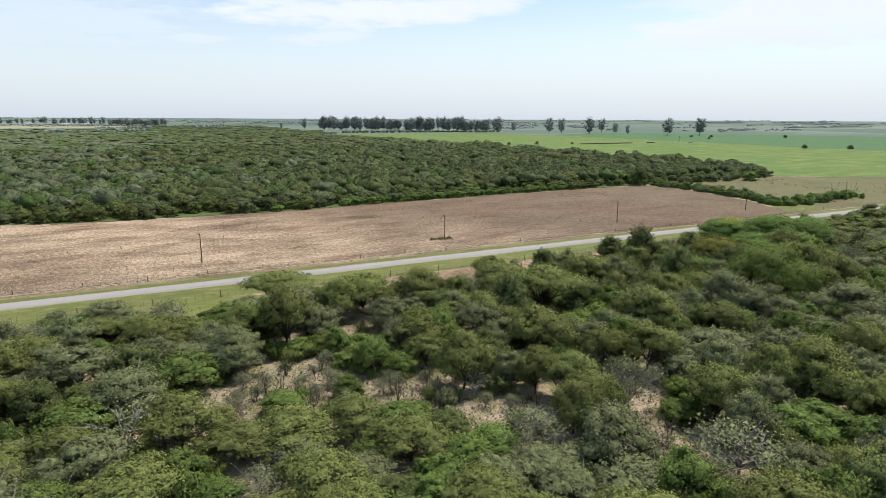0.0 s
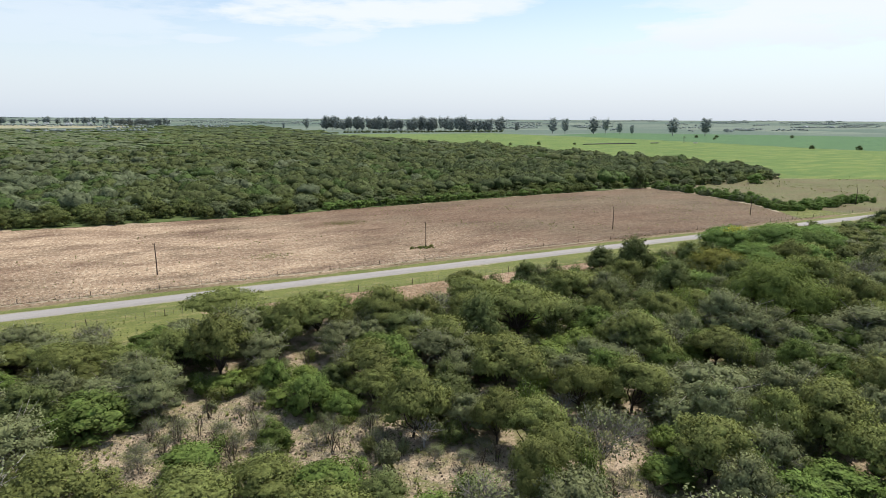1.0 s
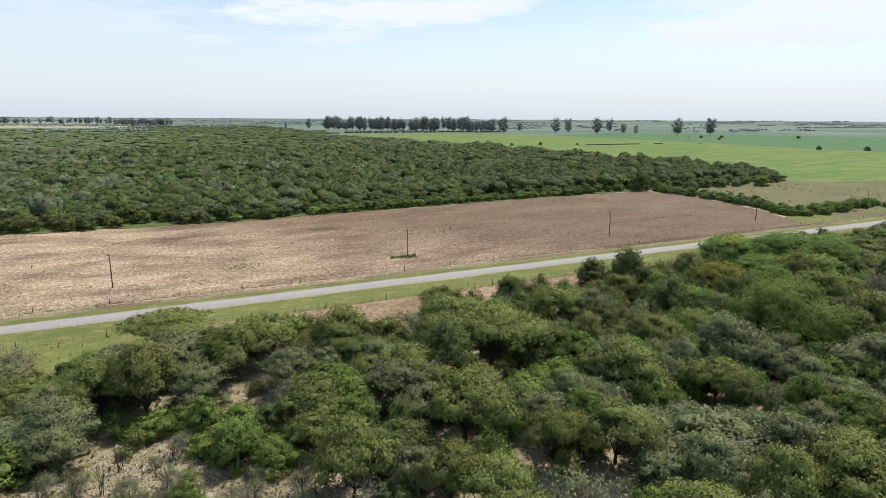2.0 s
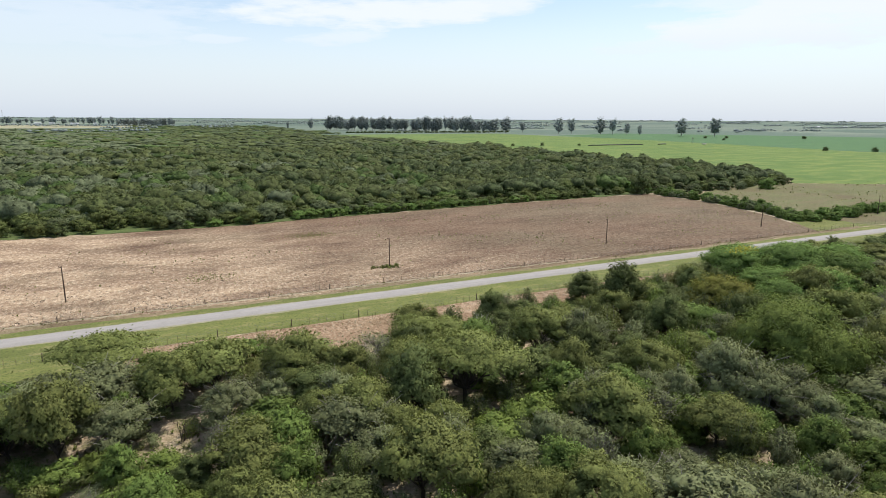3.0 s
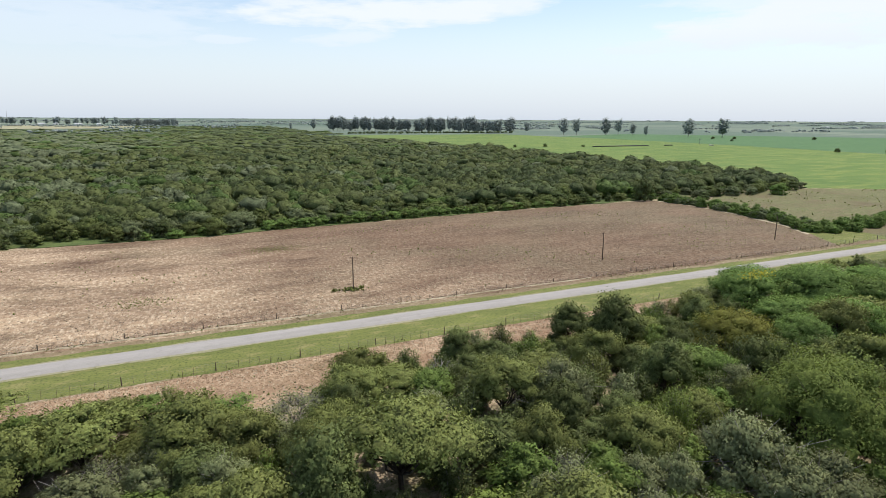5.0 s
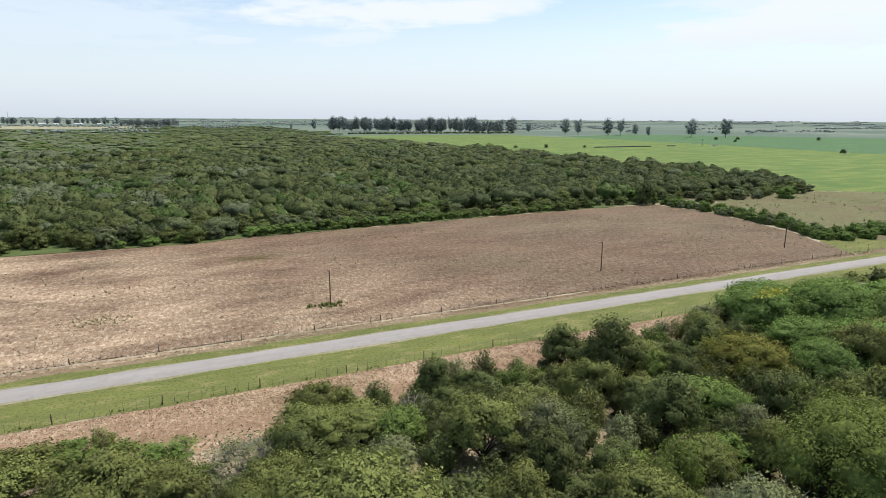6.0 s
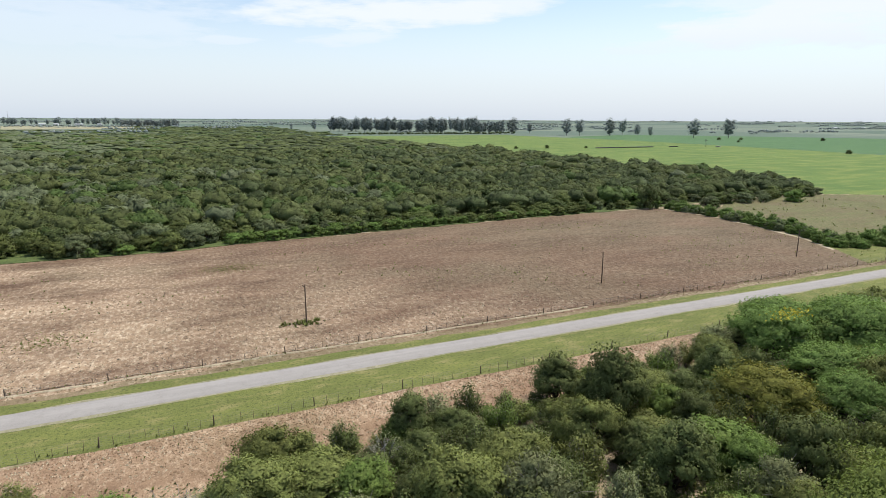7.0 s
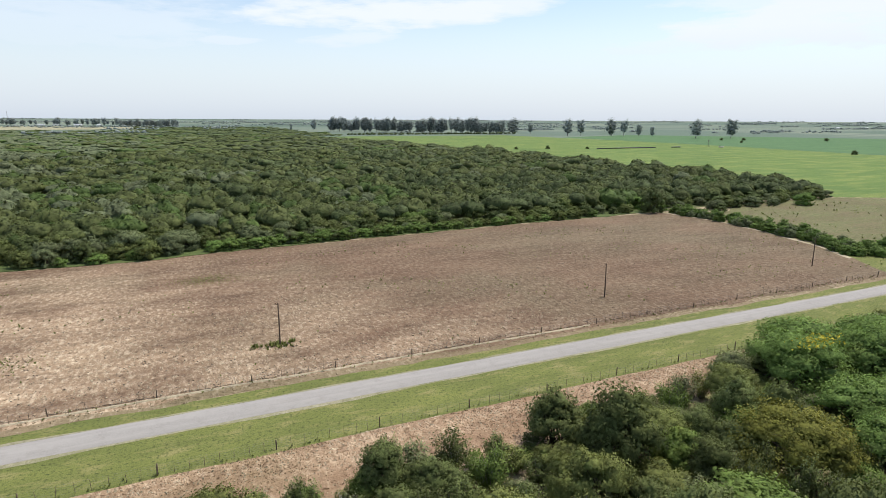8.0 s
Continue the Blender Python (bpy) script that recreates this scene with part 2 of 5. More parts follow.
def leaf_material(name, a, c2, tip, through_light=0.17, vary=1.0, mottle=False, clumps=1.3):
    """clumps: how many lighter and darker clumps of foliage there are per metre."""
    m, n, l, b = shader(name, 0.75)
    b.inputs["Specular IOR Level"].default_value = 0.15
    geo, info = n.new("ShaderNodeNewGeometry"), n.new("ShaderNodeObjectInfo")
    mid = n.new("ShaderNodeMapRange")
    mid.inputs["To Min"].default_value, mid.inputs["To Max"].default_value = 0.5 - vary / 2, 0.5 + vary / 2
    l.new(geo.outputs["Random Per Island"], mid.inputs["Value"])
    c = blend(n, l, mid.outputs[0], a, c2)
    c = blend(n, l, grain(n, l, 0.45, 0.5, 0.72, 3), c, tip)
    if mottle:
        # noise-placed dark mottle paints the shade of leaf gaps into the colour
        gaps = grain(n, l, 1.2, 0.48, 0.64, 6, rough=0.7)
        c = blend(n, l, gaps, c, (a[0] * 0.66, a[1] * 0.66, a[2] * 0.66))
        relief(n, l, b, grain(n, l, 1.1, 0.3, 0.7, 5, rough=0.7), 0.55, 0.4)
    hue = n.new("ShaderNodeHueSaturation")
    shift = n.new("ShaderNodeMapRange")
    shift.inputs["To Min"].default_value, shift.inputs["To Max"].default_value = 0.78, 1.2
    l.new(info.outputs["Random"], shift.inputs["Value"])
    clump = n.new("ShaderNodeMath")
    clump.operation = "MULTIPLY_ADD"
    clump.inputs[1].default_value, clump.inputs[2].default_value = 0.62, 0.70
    l.new(grain(n, l, clumps, 0.36, 0.64, 2), clump.inputs[0])
    both = n.new("ShaderNodeMath")
    both.operation = "MULTIPLY"
    l.new(shift.outputs[0], both.inputs[0])
    l.new(clump.outputs[0], both.inputs[1])
    l.new(both.outputs[0], hue.inputs["Value"])
    hue2 = n.new("ShaderNodeMapRange")
    hue2.inputs["To Min"].default_value, hue2.inputs["To Max"].default_value = 0.495, 0.508
    l.new(info.outputs["Random"], hue2.inputs["Value"])
    l.new(hue2.outputs[0], hue.inputs["Hue"])
    l.new(c, hue.inputs["Color"])
    l.new(hue.outputs[0], b.inputs["Base Color"])
    t = n.new("ShaderNodeBsdfTranslucent")
    l.new(hue.outputs[0], t.inputs["Color"])
    mix = n.new("ShaderNodeMixShader")
    mix.inputs[0].default_value = through_light
    l.new(b.outputs[0], mix.inputs[1])
    l.new(t.outputs[0], mix.inputs[2])
    l.new(mix.outputs[0], n["Material Output"].inputs[0])
    return m


def bark_material(name, a, c2):
    m, n, l, b = shader(name, 0.95)
    l.new(blend(n, l, grain(n, l, (6, 6, 1.5), 0.3, 0.7, 5, 0, True), a, c2), b.inputs["Base Color"])
    relief(n, l, b, grain(n, l, (12, 12, 3), 0.3, 0.7, 4, 0, True), 0.6, 0.03)
    return m


SOIL = soil_material()
FIELD = field_material("mown_stubble", (0.096, 0.056, 0.033), (0.158, 0.096, 0.059), (0.42, 0.30, 0.19), (0.74, 0.61, 0.44), -0.04, (105, 222), (0.130, 0.102, 0.060))
CLOD = field_material("reddish_clods", (0.190, 0.113, 0.065), (0.262, 0.165, 0.100), (0.39, 0.272, 0.172), (0.64, 0.50, 0.34), 0.0, weed=(0.23, 0.165, 0.09))
BANK = field_material("brown_bank", (0.16, 0.115, 0.066), (0.21, 0.155, 0.09), (0.27, 0.21, 0.125), (0.46, 0.38, 0.27), 0.04)
PASTURE = field_material("dry_pasture", (0.125, 0.092, 0.052), (0.165, 0.122, 0.072), (0.128, 0.140, 0.052), (0.27, 0.22, 0.135), -0.05, weed=(0.105, 0.135, 0.044))
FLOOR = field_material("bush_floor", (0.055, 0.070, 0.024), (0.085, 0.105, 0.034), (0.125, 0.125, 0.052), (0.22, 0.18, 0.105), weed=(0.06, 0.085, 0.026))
DRY = grass_material("pale_dry_grass", (0.27, 0.255, 0.15), (0.36, 0.33, 0.21), (0.42, 0.37, 0.25), (0.01, 0.03, 0.0), 10)
SHOULDER = field_material("gravel_shoulder", (0.20, 0.19, 0.10), (0.26, 0.24, 0.15), (0.30, 0.27, 0.18), (0.42, 0.38, 0.28), weed=(0.19, 0.20, 0.075))
TRACK = field_material("pale_track", (0.34, 0.278, 0.18), (0.40, 0.33, 0.22), (0.46, 0.39, 0.27), (0.58, 0.50, 0.36))
VERGE = grass_material("mown_verge_grass", (0.112, 0.128, 0.034), (0.174, 0.186, 0.050), (0.250, 0.222, 0.090), (0.06, 0.2, 0.0), streak=(0.50, 0.74))
RIM_GRASS = grass_material("rim_grass", (0.070, 0.098, 0.028), (0.105, 0.138, 0.040), (0.150, 0.150, 0.060), (0.15, 0.3, 0.0))
CROP = grass_material("green_crop", (0.092, 0.152, 0.033), (0.138, 0.196, 0.043), (0.198, 0.232, 0.056), (0.008, 0.028, 0.0), 12, streak=(0.46, 0.70))
CROP_DARK = grass_material("blue_green_crop", (0.065, 0.135, 0.052), (0.088, 0.165, 0.060), (0.125, 0.205, 0.07), (0.006, 0.04, 0.0), 12)
ASPHALT = asphalt_material()
FOLIAGE = {
    "olive": ((0.120, 0.140, 0.036), (0.225, 0.243, 0.076), (0.168, 0.185, 0.054)),
    "green": ((0.093, 0.146, 0.031), (0.174, 0.228, 0.055), (0.145, 0.190, 0.047)),
    "dark": ((0.082, 0.103, 0.032), (0.166, 0.190, 0.064), (0.118, 0.141, 0.045)),
    "grey": ((0.136, 0.153, 0.066), (0.232, 0.250, 0.116), (0.180, 0.194, 0.086)),
    "plume": ((0.128, 0.178, 0.038), (0.222, 0.272, 0.066), (0.176, 0.226, 0.052)),
    "fresh": ((0.110, 0.180, 0.042), (0.200, 0.280, 0.072), (0.158, 0.232, 0.058)),
    "yellow": ((0.140, 0.150, 0.031), (0.258, 0.248, 0.052), (0.190, 0.184, 0.040)),
}
LEAF_OLIVE, LEAF_GREEN, LEAF_DARK, LEAF_GREY, LEAF_YELLOW, LEAF_PLUME, LEAF_FRESH = [leaf_material(k + "_leaves", *FOLIAGE[k], 0.34 if k in ("fresh", "plume") else 0.27, vary=0.4) for k in ("olive", "green", "dark", "grey", "yellow", "plume", "fresh")]
RIM_OLIVE, RIM_GREEN, RIM_DARK, RIM_GREY = [leaf_material(k + "_rim", *[(c[0] * f * 0.94, c[1] * f, c[2] * f) for c in FOLIAGE[k]], vary=0.4) for k, f in (("olive", 0.8), ("green", 1.05), ("dark", 0.8), ("grey", 0.85))]
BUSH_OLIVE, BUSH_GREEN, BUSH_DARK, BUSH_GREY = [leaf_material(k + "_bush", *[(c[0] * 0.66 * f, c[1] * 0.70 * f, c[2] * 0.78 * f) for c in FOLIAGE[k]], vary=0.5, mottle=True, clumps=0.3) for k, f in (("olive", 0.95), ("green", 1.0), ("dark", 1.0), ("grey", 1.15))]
# gum grey-green, lightened so that distance haze is put into the leaf colour
LEAF_GUM_HAZE = leaf_material("haze_paled_gum_leaves", (0.25, 0.285, 0.265), (0.36, 0.395, 0.37), (0.30, 0.335, 0.31), 0.5)
FLOWER = leaf_material("yellow_blossom", (0.42, 0.36, 0.035), (0.55, 0.47, 0.06), (0.48, 0.40, 0.04))
BARK = bark_material("dark_bark", (0.05, 0.038, 0.028), (0.115, 0.09, 0.065))
BARK_PALE = bark_material("pale_dead_bark", (0.30, 0.275, 0.24), (0.46, 0.43, 0.38))
BARK_GREY = bark_material("grey_twigs", (0.20, 0.18, 0.155), (0.34, 0.31, 0.275))
POST_WOOD = bark_material("weathered_post_wood", (0.09, 0.065, 0.045), (0.19, 0.15, 0.11))
POLE_WOOD = bark_material("dark_pole_wood", (0.060, 0.042, 0.031), (0.118, 0.086, 0.064))
WIRE = shader("grey_wire", 0.5)[0]
WIRE.node_tree.nodes["Principled BSDF"].inputs["Base Color"].default_value = (0.2, 0.19, 0.18, 1)
WIRE.node_tree.nodes["Principled BSDF"].inputs["Metallic"].default_value = 0.6


def plain_material(name, colour, rough, spot):
    m, n, l, b = shader(name, rough)
    l.new(blend(n, l, grain(n, l, 0.8, 0.4, 0.7, 5, 0, True), colour, spot), b.inputs["Base Color"])
    return m


WHITEWASH = plain_material("weathered_whitewash", (0.72, 0.71, 0.68), 0.9, (0.55, 0.53, 0.49))
ROOF = plain_material("pale_sheet_roof", (0.55, 0.56, 0.56), 0.5, (0.42, 0.40, 0.38))
CONCRETE = plain_material("grey_concrete", (0.36, 0.34, 0.31), 0.9, (0.28, 0.26, 0.23))
TARP = plain_material("dark_plastic", (0.035, 0.035, 0.038), 0.4, (0.07, 0.07, 0.07))


# ---- mesh helpers ----
rng = np.random.default_rng(7)


def mesh_of(name, verts, faces, material, smooth=False, normals=None):
    me = bpy.data.meshes.new(name)
    verts, faces = np.asarray(verts, np.float32), np.asarray(faces, np.int32)
    k = faces.shape[1]
    me.vertices.add(len(verts))
    me.vertices.foreach_set("co", verts.ravel())
    me.loops.add(faces.size)
    me.loops.foreach_set("vertex_index", faces.ravel())
    me.polygons.add(len(faces))
    me.polygons.foreach_set("loop_start", np.arange(0, faces.size, k, dtype=np.int32))
    me.polygons.foreach_set("use_smooth", np.full(len(faces), smooth or normals is not None))
    me.update(calc_edges=True)
    if normals is not None:
        me.normals_split_custom_set(np.repeat(normals, 3, axis=0) if len(normals) < faces.size else normals)
    me.materials.append(material)
    return me


def part(name, mesh, parent, label=""):
    ob = new(name, mesh)
    ob.parent = parent
    return tagged(ob, label)


def unit(v):
    return v / (np.linalg.norm(v, axis=1)[:, None] + 1e-9)


def leaves(centres, out, size, up=0.3, long=1.5):
    """Small pointed leaf sprays, one triangle each, facing roughly outwards."""
    n = len(centres)
    face = unit(out * 0.9 + np.array([0, 0, 0.2]) + rng.normal(size=(n, 3)) * 0.5)
    face *= np.where((face * out).sum(1) < 0, -1.0, 1.0)[:, None]
    a = unit(np.cross(face, rng.normal(size=(n, 3)) + np.array([0, 0, up])))
    b = np.cross(face, a)
    s = size * rng.uniform(0.55, 1.4, (n, 1))
    v = np.stack([centres - a * s * 0.5, centres + a * s * 0.5, centres + b * s * long * 0.6], 1).reshape(-1, 3)
    return v, np.arange(3 * n).reshape(-1, 3), unit(out + face * 0.3)


def tubes(paths, sides=5):
    """Tapered limbs: each path is a list of (point, radius)."""
    vs, fs, base = [], [], 0
    ring = np.linspace(0, 2 * math.pi, sides, endpoint=False)
    for path in paths:
        pts = np.array([p for p, r in path], float)
        rad = np.array([r for p, r in path], float)
        d = np.gradient(pts, axis=0)
        d /= np.linalg.norm(d, axis=1)[:, None] + 1e-9
        side = np.cross(d, np.where(np.abs(d[:, 2:3]) > 0.9, [[1.0, 0, 0]], [[0, 0, 1.0]]))
        side /= np.linalg.norm(side, axis=1)[:, None] + 1e-9
        other = np.cross(d, side)
        v = pts[:, None] + rad[:, None, None] * (np.cos(ring)[None, :, None] * side[:, None] + np.sin(ring)[None, :, None] * other[:, None])
        vs.append(v.reshape(-1, 3))
        for i in range(len(path) - 1):
            for j in range(sides):
                q = base + i * sides
                fs.append((q + j, q + (j + 1) % sides, q + sides + (j + 1) % sides, q + sides + j))
        base += len(path) * sides
    return np.concatenate(vs), np.array(fs)


def bend(a, b, r0, r1, steps=4, wobble=0.12):
    a, b = np.array(a, float), np.array(b, float)
    span = np.linalg.norm(b - a)
    out = []
    for k in range(steps + 1):
        f = k / steps
        p = a + (b - a) * f
        if 0 < k < steps:
            p = p + rng.normal(size=3) * span * wobble * 0.5
        out.append((p, r0 + (r1 - r0) * f))
    return out


def lobes_of(width, height, base, count, flat, small=0.13, large=0.21, droop=0.62, skirts=0):
    """Centres and radii of the leafy lobes of a crown: an uneven dome."""
    out = []
    for k in range(count):
        r = math.sqrt((k + 0.3) / count) * width * 0.4
        a = k * 2.4 + rng.uniform(-0.5, 0.5)
        top = base + (height - base) * (1 - droop * (r / (width * 0.45)) ** 2.2) * rng.uniform(0.74, 1.06)
        s = width * rng.uniform(small * 0.85, large * 1.1)
        r *= rng.uniform(0.75, 1.12)
        out.append((np.array([r * math.cos(a), r * math.sin(a), max(top - s * flat * 0.7, s * flat * 0.6)]), s, s * flat))
    for k in range(skirts):
        a, s = k * 6.28 / skirts + rng.uniform(-0.3, 0.3), width * rng.uniform(small, large)
        r = width * rng.uniform(0.26, 0.38)
        out.append((np.array([r * math.cos(a), r * math.sin(a), s * flat * rng.uniform(0.7, 1.3)]), s, s * flat))
    return out


def crown_of(lobes, count, size, tufts=14, ball=0.3, up=0.3, skirt=0.3, long=1.5):
    """Leaves in tufts over the lobes, with gaps between the tufts."""
    weights = np.array([s * s for c, s, h in lobes])
    share = np.maximum((count * weights / weights.sum()).astype(int), 3)
    middle = np.mean([c for c, s, h in lobes], axis=0) * np.array([1, 1, 0.6])
    pts, outs = [], []
    for (c, s, h), n in zip(lobes, share):
        d = unit(rng.normal(size=(tufts, 3)))
        low = d[:, 2] < -skirt
        d[low, 2] *= -0.7
        shape = np.array([s, s, h])
        heart = c + d * shape * rng.uniform(0.62, 1.2, (tufts, 1))
        k = rng.integers(0, tufts, n)
        o = rng.normal(size=(n, 3)) * ball * np.array([1, 1, 0.8])
        pts.append(heart[k] + o * s)
        outs.append(unit(d[k] * 0.9 + o * 1.5 + unit(c[None] - middle) * 0.5 + np.array([0, 0, 0.08])))
    return leaves(np.concatenate(pts), np.concatenate(outs), size, up, long)


def limbs_of(lobes, base, thick, fork=0.35, twigs=2, reach=0.6):
    root = np.array([0.0, 0.0, -0.15])
    knee = np.array([rng.uniform(-0.2, 0.2), rng.uniform(-0.2, 0.2), base * fork + 0.3])
    paths = [bend(root, knee, thick, thick * 0.8, 2, 0.05)]
    for c, s, h in lobes:
        if rng.uniform() < 0.75:
            paths.append(bend(knee, c, thick * 0.5, thick * 0.14, 4))
        for k in range(twigs):
            end = c + rng.normal(size=3) * np.array([s, s, h]) * reach
            paths.append(bend(c * 0.7 + knee * 0.3, end, thick * 0.18, max(thick * 0.05, 0.016), 2))
    return tubes(paths, 3)


def inner_mass(lobes, share=0.62):
    """The dense foliage within each lobe: rough lumps that the leaf sprays cover."""
    rings, seg = 4, 8
    th, ph = np.linspace(0.12, 2.9, rings), np.linspace(0, 2 * math.pi, seg, endpoint=False)
    d = np.stack([np.outer(np.sin(th), np.cos(ph)), np.outer(np.sin(th), np.sin(ph)), np.outer(np.cos(th), np.ones(seg))], -1)
    i, j = np.arange(rings - 1)[:, None], np.arange(seg)[None, :]
    q = np.stack([i * seg + j, (i + 1) * seg + j, (i + 1) * seg + (j + 1) % seg, i * seg + (j + 1) % seg], -1).reshape(-1, 4)
    vs = [(d * (1 + 0.14 * rng.normal(size=(rings, seg, 1)).clip(-1.3, 1.3)) * np.array([s, s, h]) * share + c - np.array([0, 0, h * 0.16])).reshape(-1, 3) for c, s, h in lobes]
    fs = [q + k * rings * seg for k in range(len(lobes))]
    heart = np.mean([c for c, s, h in lobes], axis=0)
    bv, bf = tubes([bend(heart, c, 0.16, 0.1, 2, 0.03) for c, s, h in lobes], 4)
    return np.concatenate(vs + [bv]), np.concatenate(fs + [bf + len(lobes) * rings * seg])


def tree(name, width, height, base, leaf, bark, label, category="tree", lobes=16, count=4600, size=0.27, flat=0.6, thick=0.2, up=0.3, twigs=1, skirt=0.3, group="", tufts=14, ball=0.3, droop=0.62, long=1.5, skirts=0, inner=True, reach=0.6):
    root = tagged(new(name), label, category, group)
    ls = lobes_of(width, height, base, lobes, flat, droop=droop, skirts=skirts)
    part("trunk", mesh_of("trunk", *limbs_of(ls, base, thick, twigs=twigs, reach=reach), bark, True), root)
    if inner:
        part("inner_foliage", mesh_of("inner_foliage", *inner_mass(ls), leaf, True), root)
    v, f, nrm = crown_of(ls, count, size, tufts, ball, up, skirt, long)
    part("crown", mesh_of("crown", v, f, leaf, normals=nrm), root)
    return root


def shrub(name, width, height, leaf, label, count=800, size=0.26, stems=6, group="", upright=False, foot=0.15, category="shrub", loose=0.15):
    root = tagged(new(name), label, category, group)
    if upright:
        n = stems * 3
        a, r = rng.uniform(0, 6.3, n), np.sqrt(rng.uniform(0, 1, n)) * width * 0.42
        tops = np.stack([r * np.cos(a), r * np.sin(a), height * (1 - 0.5 * (r / (width * 0.5)) ** 2) * rng.uniform(0.75, 1.05, n)], 1)
        feet = tops * np.array([0.22, 0.22, 0.0])
        paths = [bend(f, t, 0.03, 0.008, 2, 0.06) for f, t in zip(feet, tops)]
        f = rng.uniform(foot, 1.04, (count, 1)) ** 0.8
        k = rng.integers(0, n, count)
        o = rng.normal(size=(count, 3))
        pts = feet[k] + (tops[k] - feet[k]) * f + o * loose * width / 3
        v, t, nrm = leaves(pts, unit(o * 0.6 + tops[k] * np.array([0.5, 0.5, 0.0]) + np.array([0, 0, 0.7])), size, 1.8, 2.4)
    else:
        ls = lobes_of(width, height, height * 0.2, 7, 0.85, 0.17, 0.25)
        paths = [bend((0, 0, -0.1), c, 0.06, 0.02, 2) for c, s, h in ls]
        v, t, nrm = crown_of(ls, count, size, 9, 0.33, 0.3, 0.8)
    part("stem", mesh_of("stem", *tubes(paths, 4), BARK_GREY, True), root)
    part("foliage", mesh_of("foliage", v, t, leaf, normals=nrm), root)
    return root


def sapling():
    """A young leafless thorn tree: thin dark upright stems that fork."""
    root = tagged(new("sapling"), "thin leafless sapling in a dry clearing", "sapling", "saplings")
    for k in range(rng.integers(3, 6)):
        a, h = rng.uniform(0, 6.28), rng.uniform(1.3, 2.6)
        foot = np.array([math.cos(a), math.sin(a), 0]) * 0.15
        top = np.array([math.cos(a) * 0.5, math.sin(a) * 0.5, h])
        paths = [bend(foot, top, 0.045, 0.02, 3, 0.1)]
        for j in range(4):
            s = foot + (top - foot) * rng.uniform(0.4, 0.95)
            paths.append(bend(s, s + np.array([*rng.normal(size=2) * 0.4, rng.uniform(0.25, 0.7)]), 0.022, 0.012, 2, 0.1))
        part("stem", mesh_of("stem", *tubes(paths, 3), BARK, True), root)
    n = 60
    p = np.column_stack([rng.normal(size=(n, 2)) * 0.45, rng.uniform(0.8, 2.6, n)])
    v, t, nrm = leaves(p, unit(rng.normal(size=(n, 3)) + np.array([0, 0, 0.5])), 0.1)
    part("foliage", mesh_of("foliage", v, t, LEAF_GREY, normals=nrm), root)
    return root


def put(proto, x, y, s=1.0, sz=None, turn=None):
    m = Matrix.LocRotScale((x, y, 0), Euler((0, 0, rng.uniform(0, 6.28) if turn is None else turn)), (s * rng.uniform(0.88, 1.14), s * rng.uniform(0.88, 1.14), sz or s))
    return copy_thing(proto, m)


# ---- ground ----
def rise(x, y):
    d = np.hypot(x - 60, y - 100)
    return 29.0 * np.clip((d - 1500) / 3300, 0, 1) ** 1.5


def ground_sheet():
    ang = np.linspace(0, 2 * math.pi, 193)[:-1]
    rad = np.concatenate([[0.001], 4880 * (np.sinh(np.linspace(0.03, 1, 80) * 5.0) / math.sinh(5.0))])
    x, y = 60 + np.outer(rad, np.cos(ang)), 100 + np.outer(rad, np.sin(ang))
    v = np.stack([x, y, rise(x, y)], -1).reshape(-1, 3)
    n, i = len(ang), np.arange(len(rad) - 1)[:, None]
    j = np.arange(len(ang))[None, :]
    f = np.stack([i * n + j, (i + 1) * n + j, (i + 1) * n + (j + 1) % n, i * n + (j + 1) % n], -1).reshape(-1, 4)
    return tagged(new("ground", mesh_of("ground", v, f, SOIL, True)), "flat plain of dry sandy soil, distant crop plots paled for haze", "ground", kind="structure")


ground_sheet()


def patch(name, corners, z, material, label, category, wave=0.6, step=3.0):
    """A sheet of ground with an uneven rim, a little above the plain."""
    rim = []
    for (x0, y0), (x1, y1) in zip(corners, corners[1:] + corners[:1]):
        d = math.hypot(x1 - x0, y1 - y0)
        n = max(2, int(d / step))
        for k in range(n):
            f = k / n
            x, y = x0 + (x1 - x0) * f, y0 + (y1 - y0) * f
            o = wave * (noise.noise((x * 0.11, y * 0.11, z)) + 0.6 * noise.noise((x * 0.45, y * 0.45, 3 + z)))
            rim.append((x + o * (y1 - y0) / d, y - o * (x1 - x0) / d))
    bm = bmesh.new()
    top = [bm.verts.new((x, y, z)) for x, y in rim]
    low = [bm.verts.new((x, y, -0.05)) for x, y in rim]
    edges = [bm.edges.new((a, b)) for a, b in zip(top, top[1:] + top[:1])]
    bmesh.ops.triangle_fill(bm, use_beauty=True, use_dissolve=False, edges=edges)
    for k in range(len(top)):
        j = (k + 1) % len(top)
        bm.faces.new((top[k], low[k], low[j], top[j]))
    bmesh.ops.recalc_face_normals(bm, faces=bm.faces)
    me = bpy.data.meshes.new(name)
    bm.to_mesh(me)
    bm.free()
    me.materials.append(material)
    return tagged(new(name, me), label, category, kind="structure")


patch("field", [(-420, 131.2), (208, 131.2), (217, 146), (224, 160), (231, 184), (234, 208), (230, 230), (180, 230), (112, 226), (58, 222), (15, 220), (-25, 221), (-60, 228), (-420, 245)], 0.03, FIELD, "wide mown field of reddish soil and pale straw", "field", 1.2)
patch("verge_far", [(-500, 126.3), (900, 126.3), (900, 131.3), (230, 130.6), (208, 129.8), (-500, 129.7)], 0.02, VERGE, "narrow strip of mown green grass beside the road", "verge", 0.5)
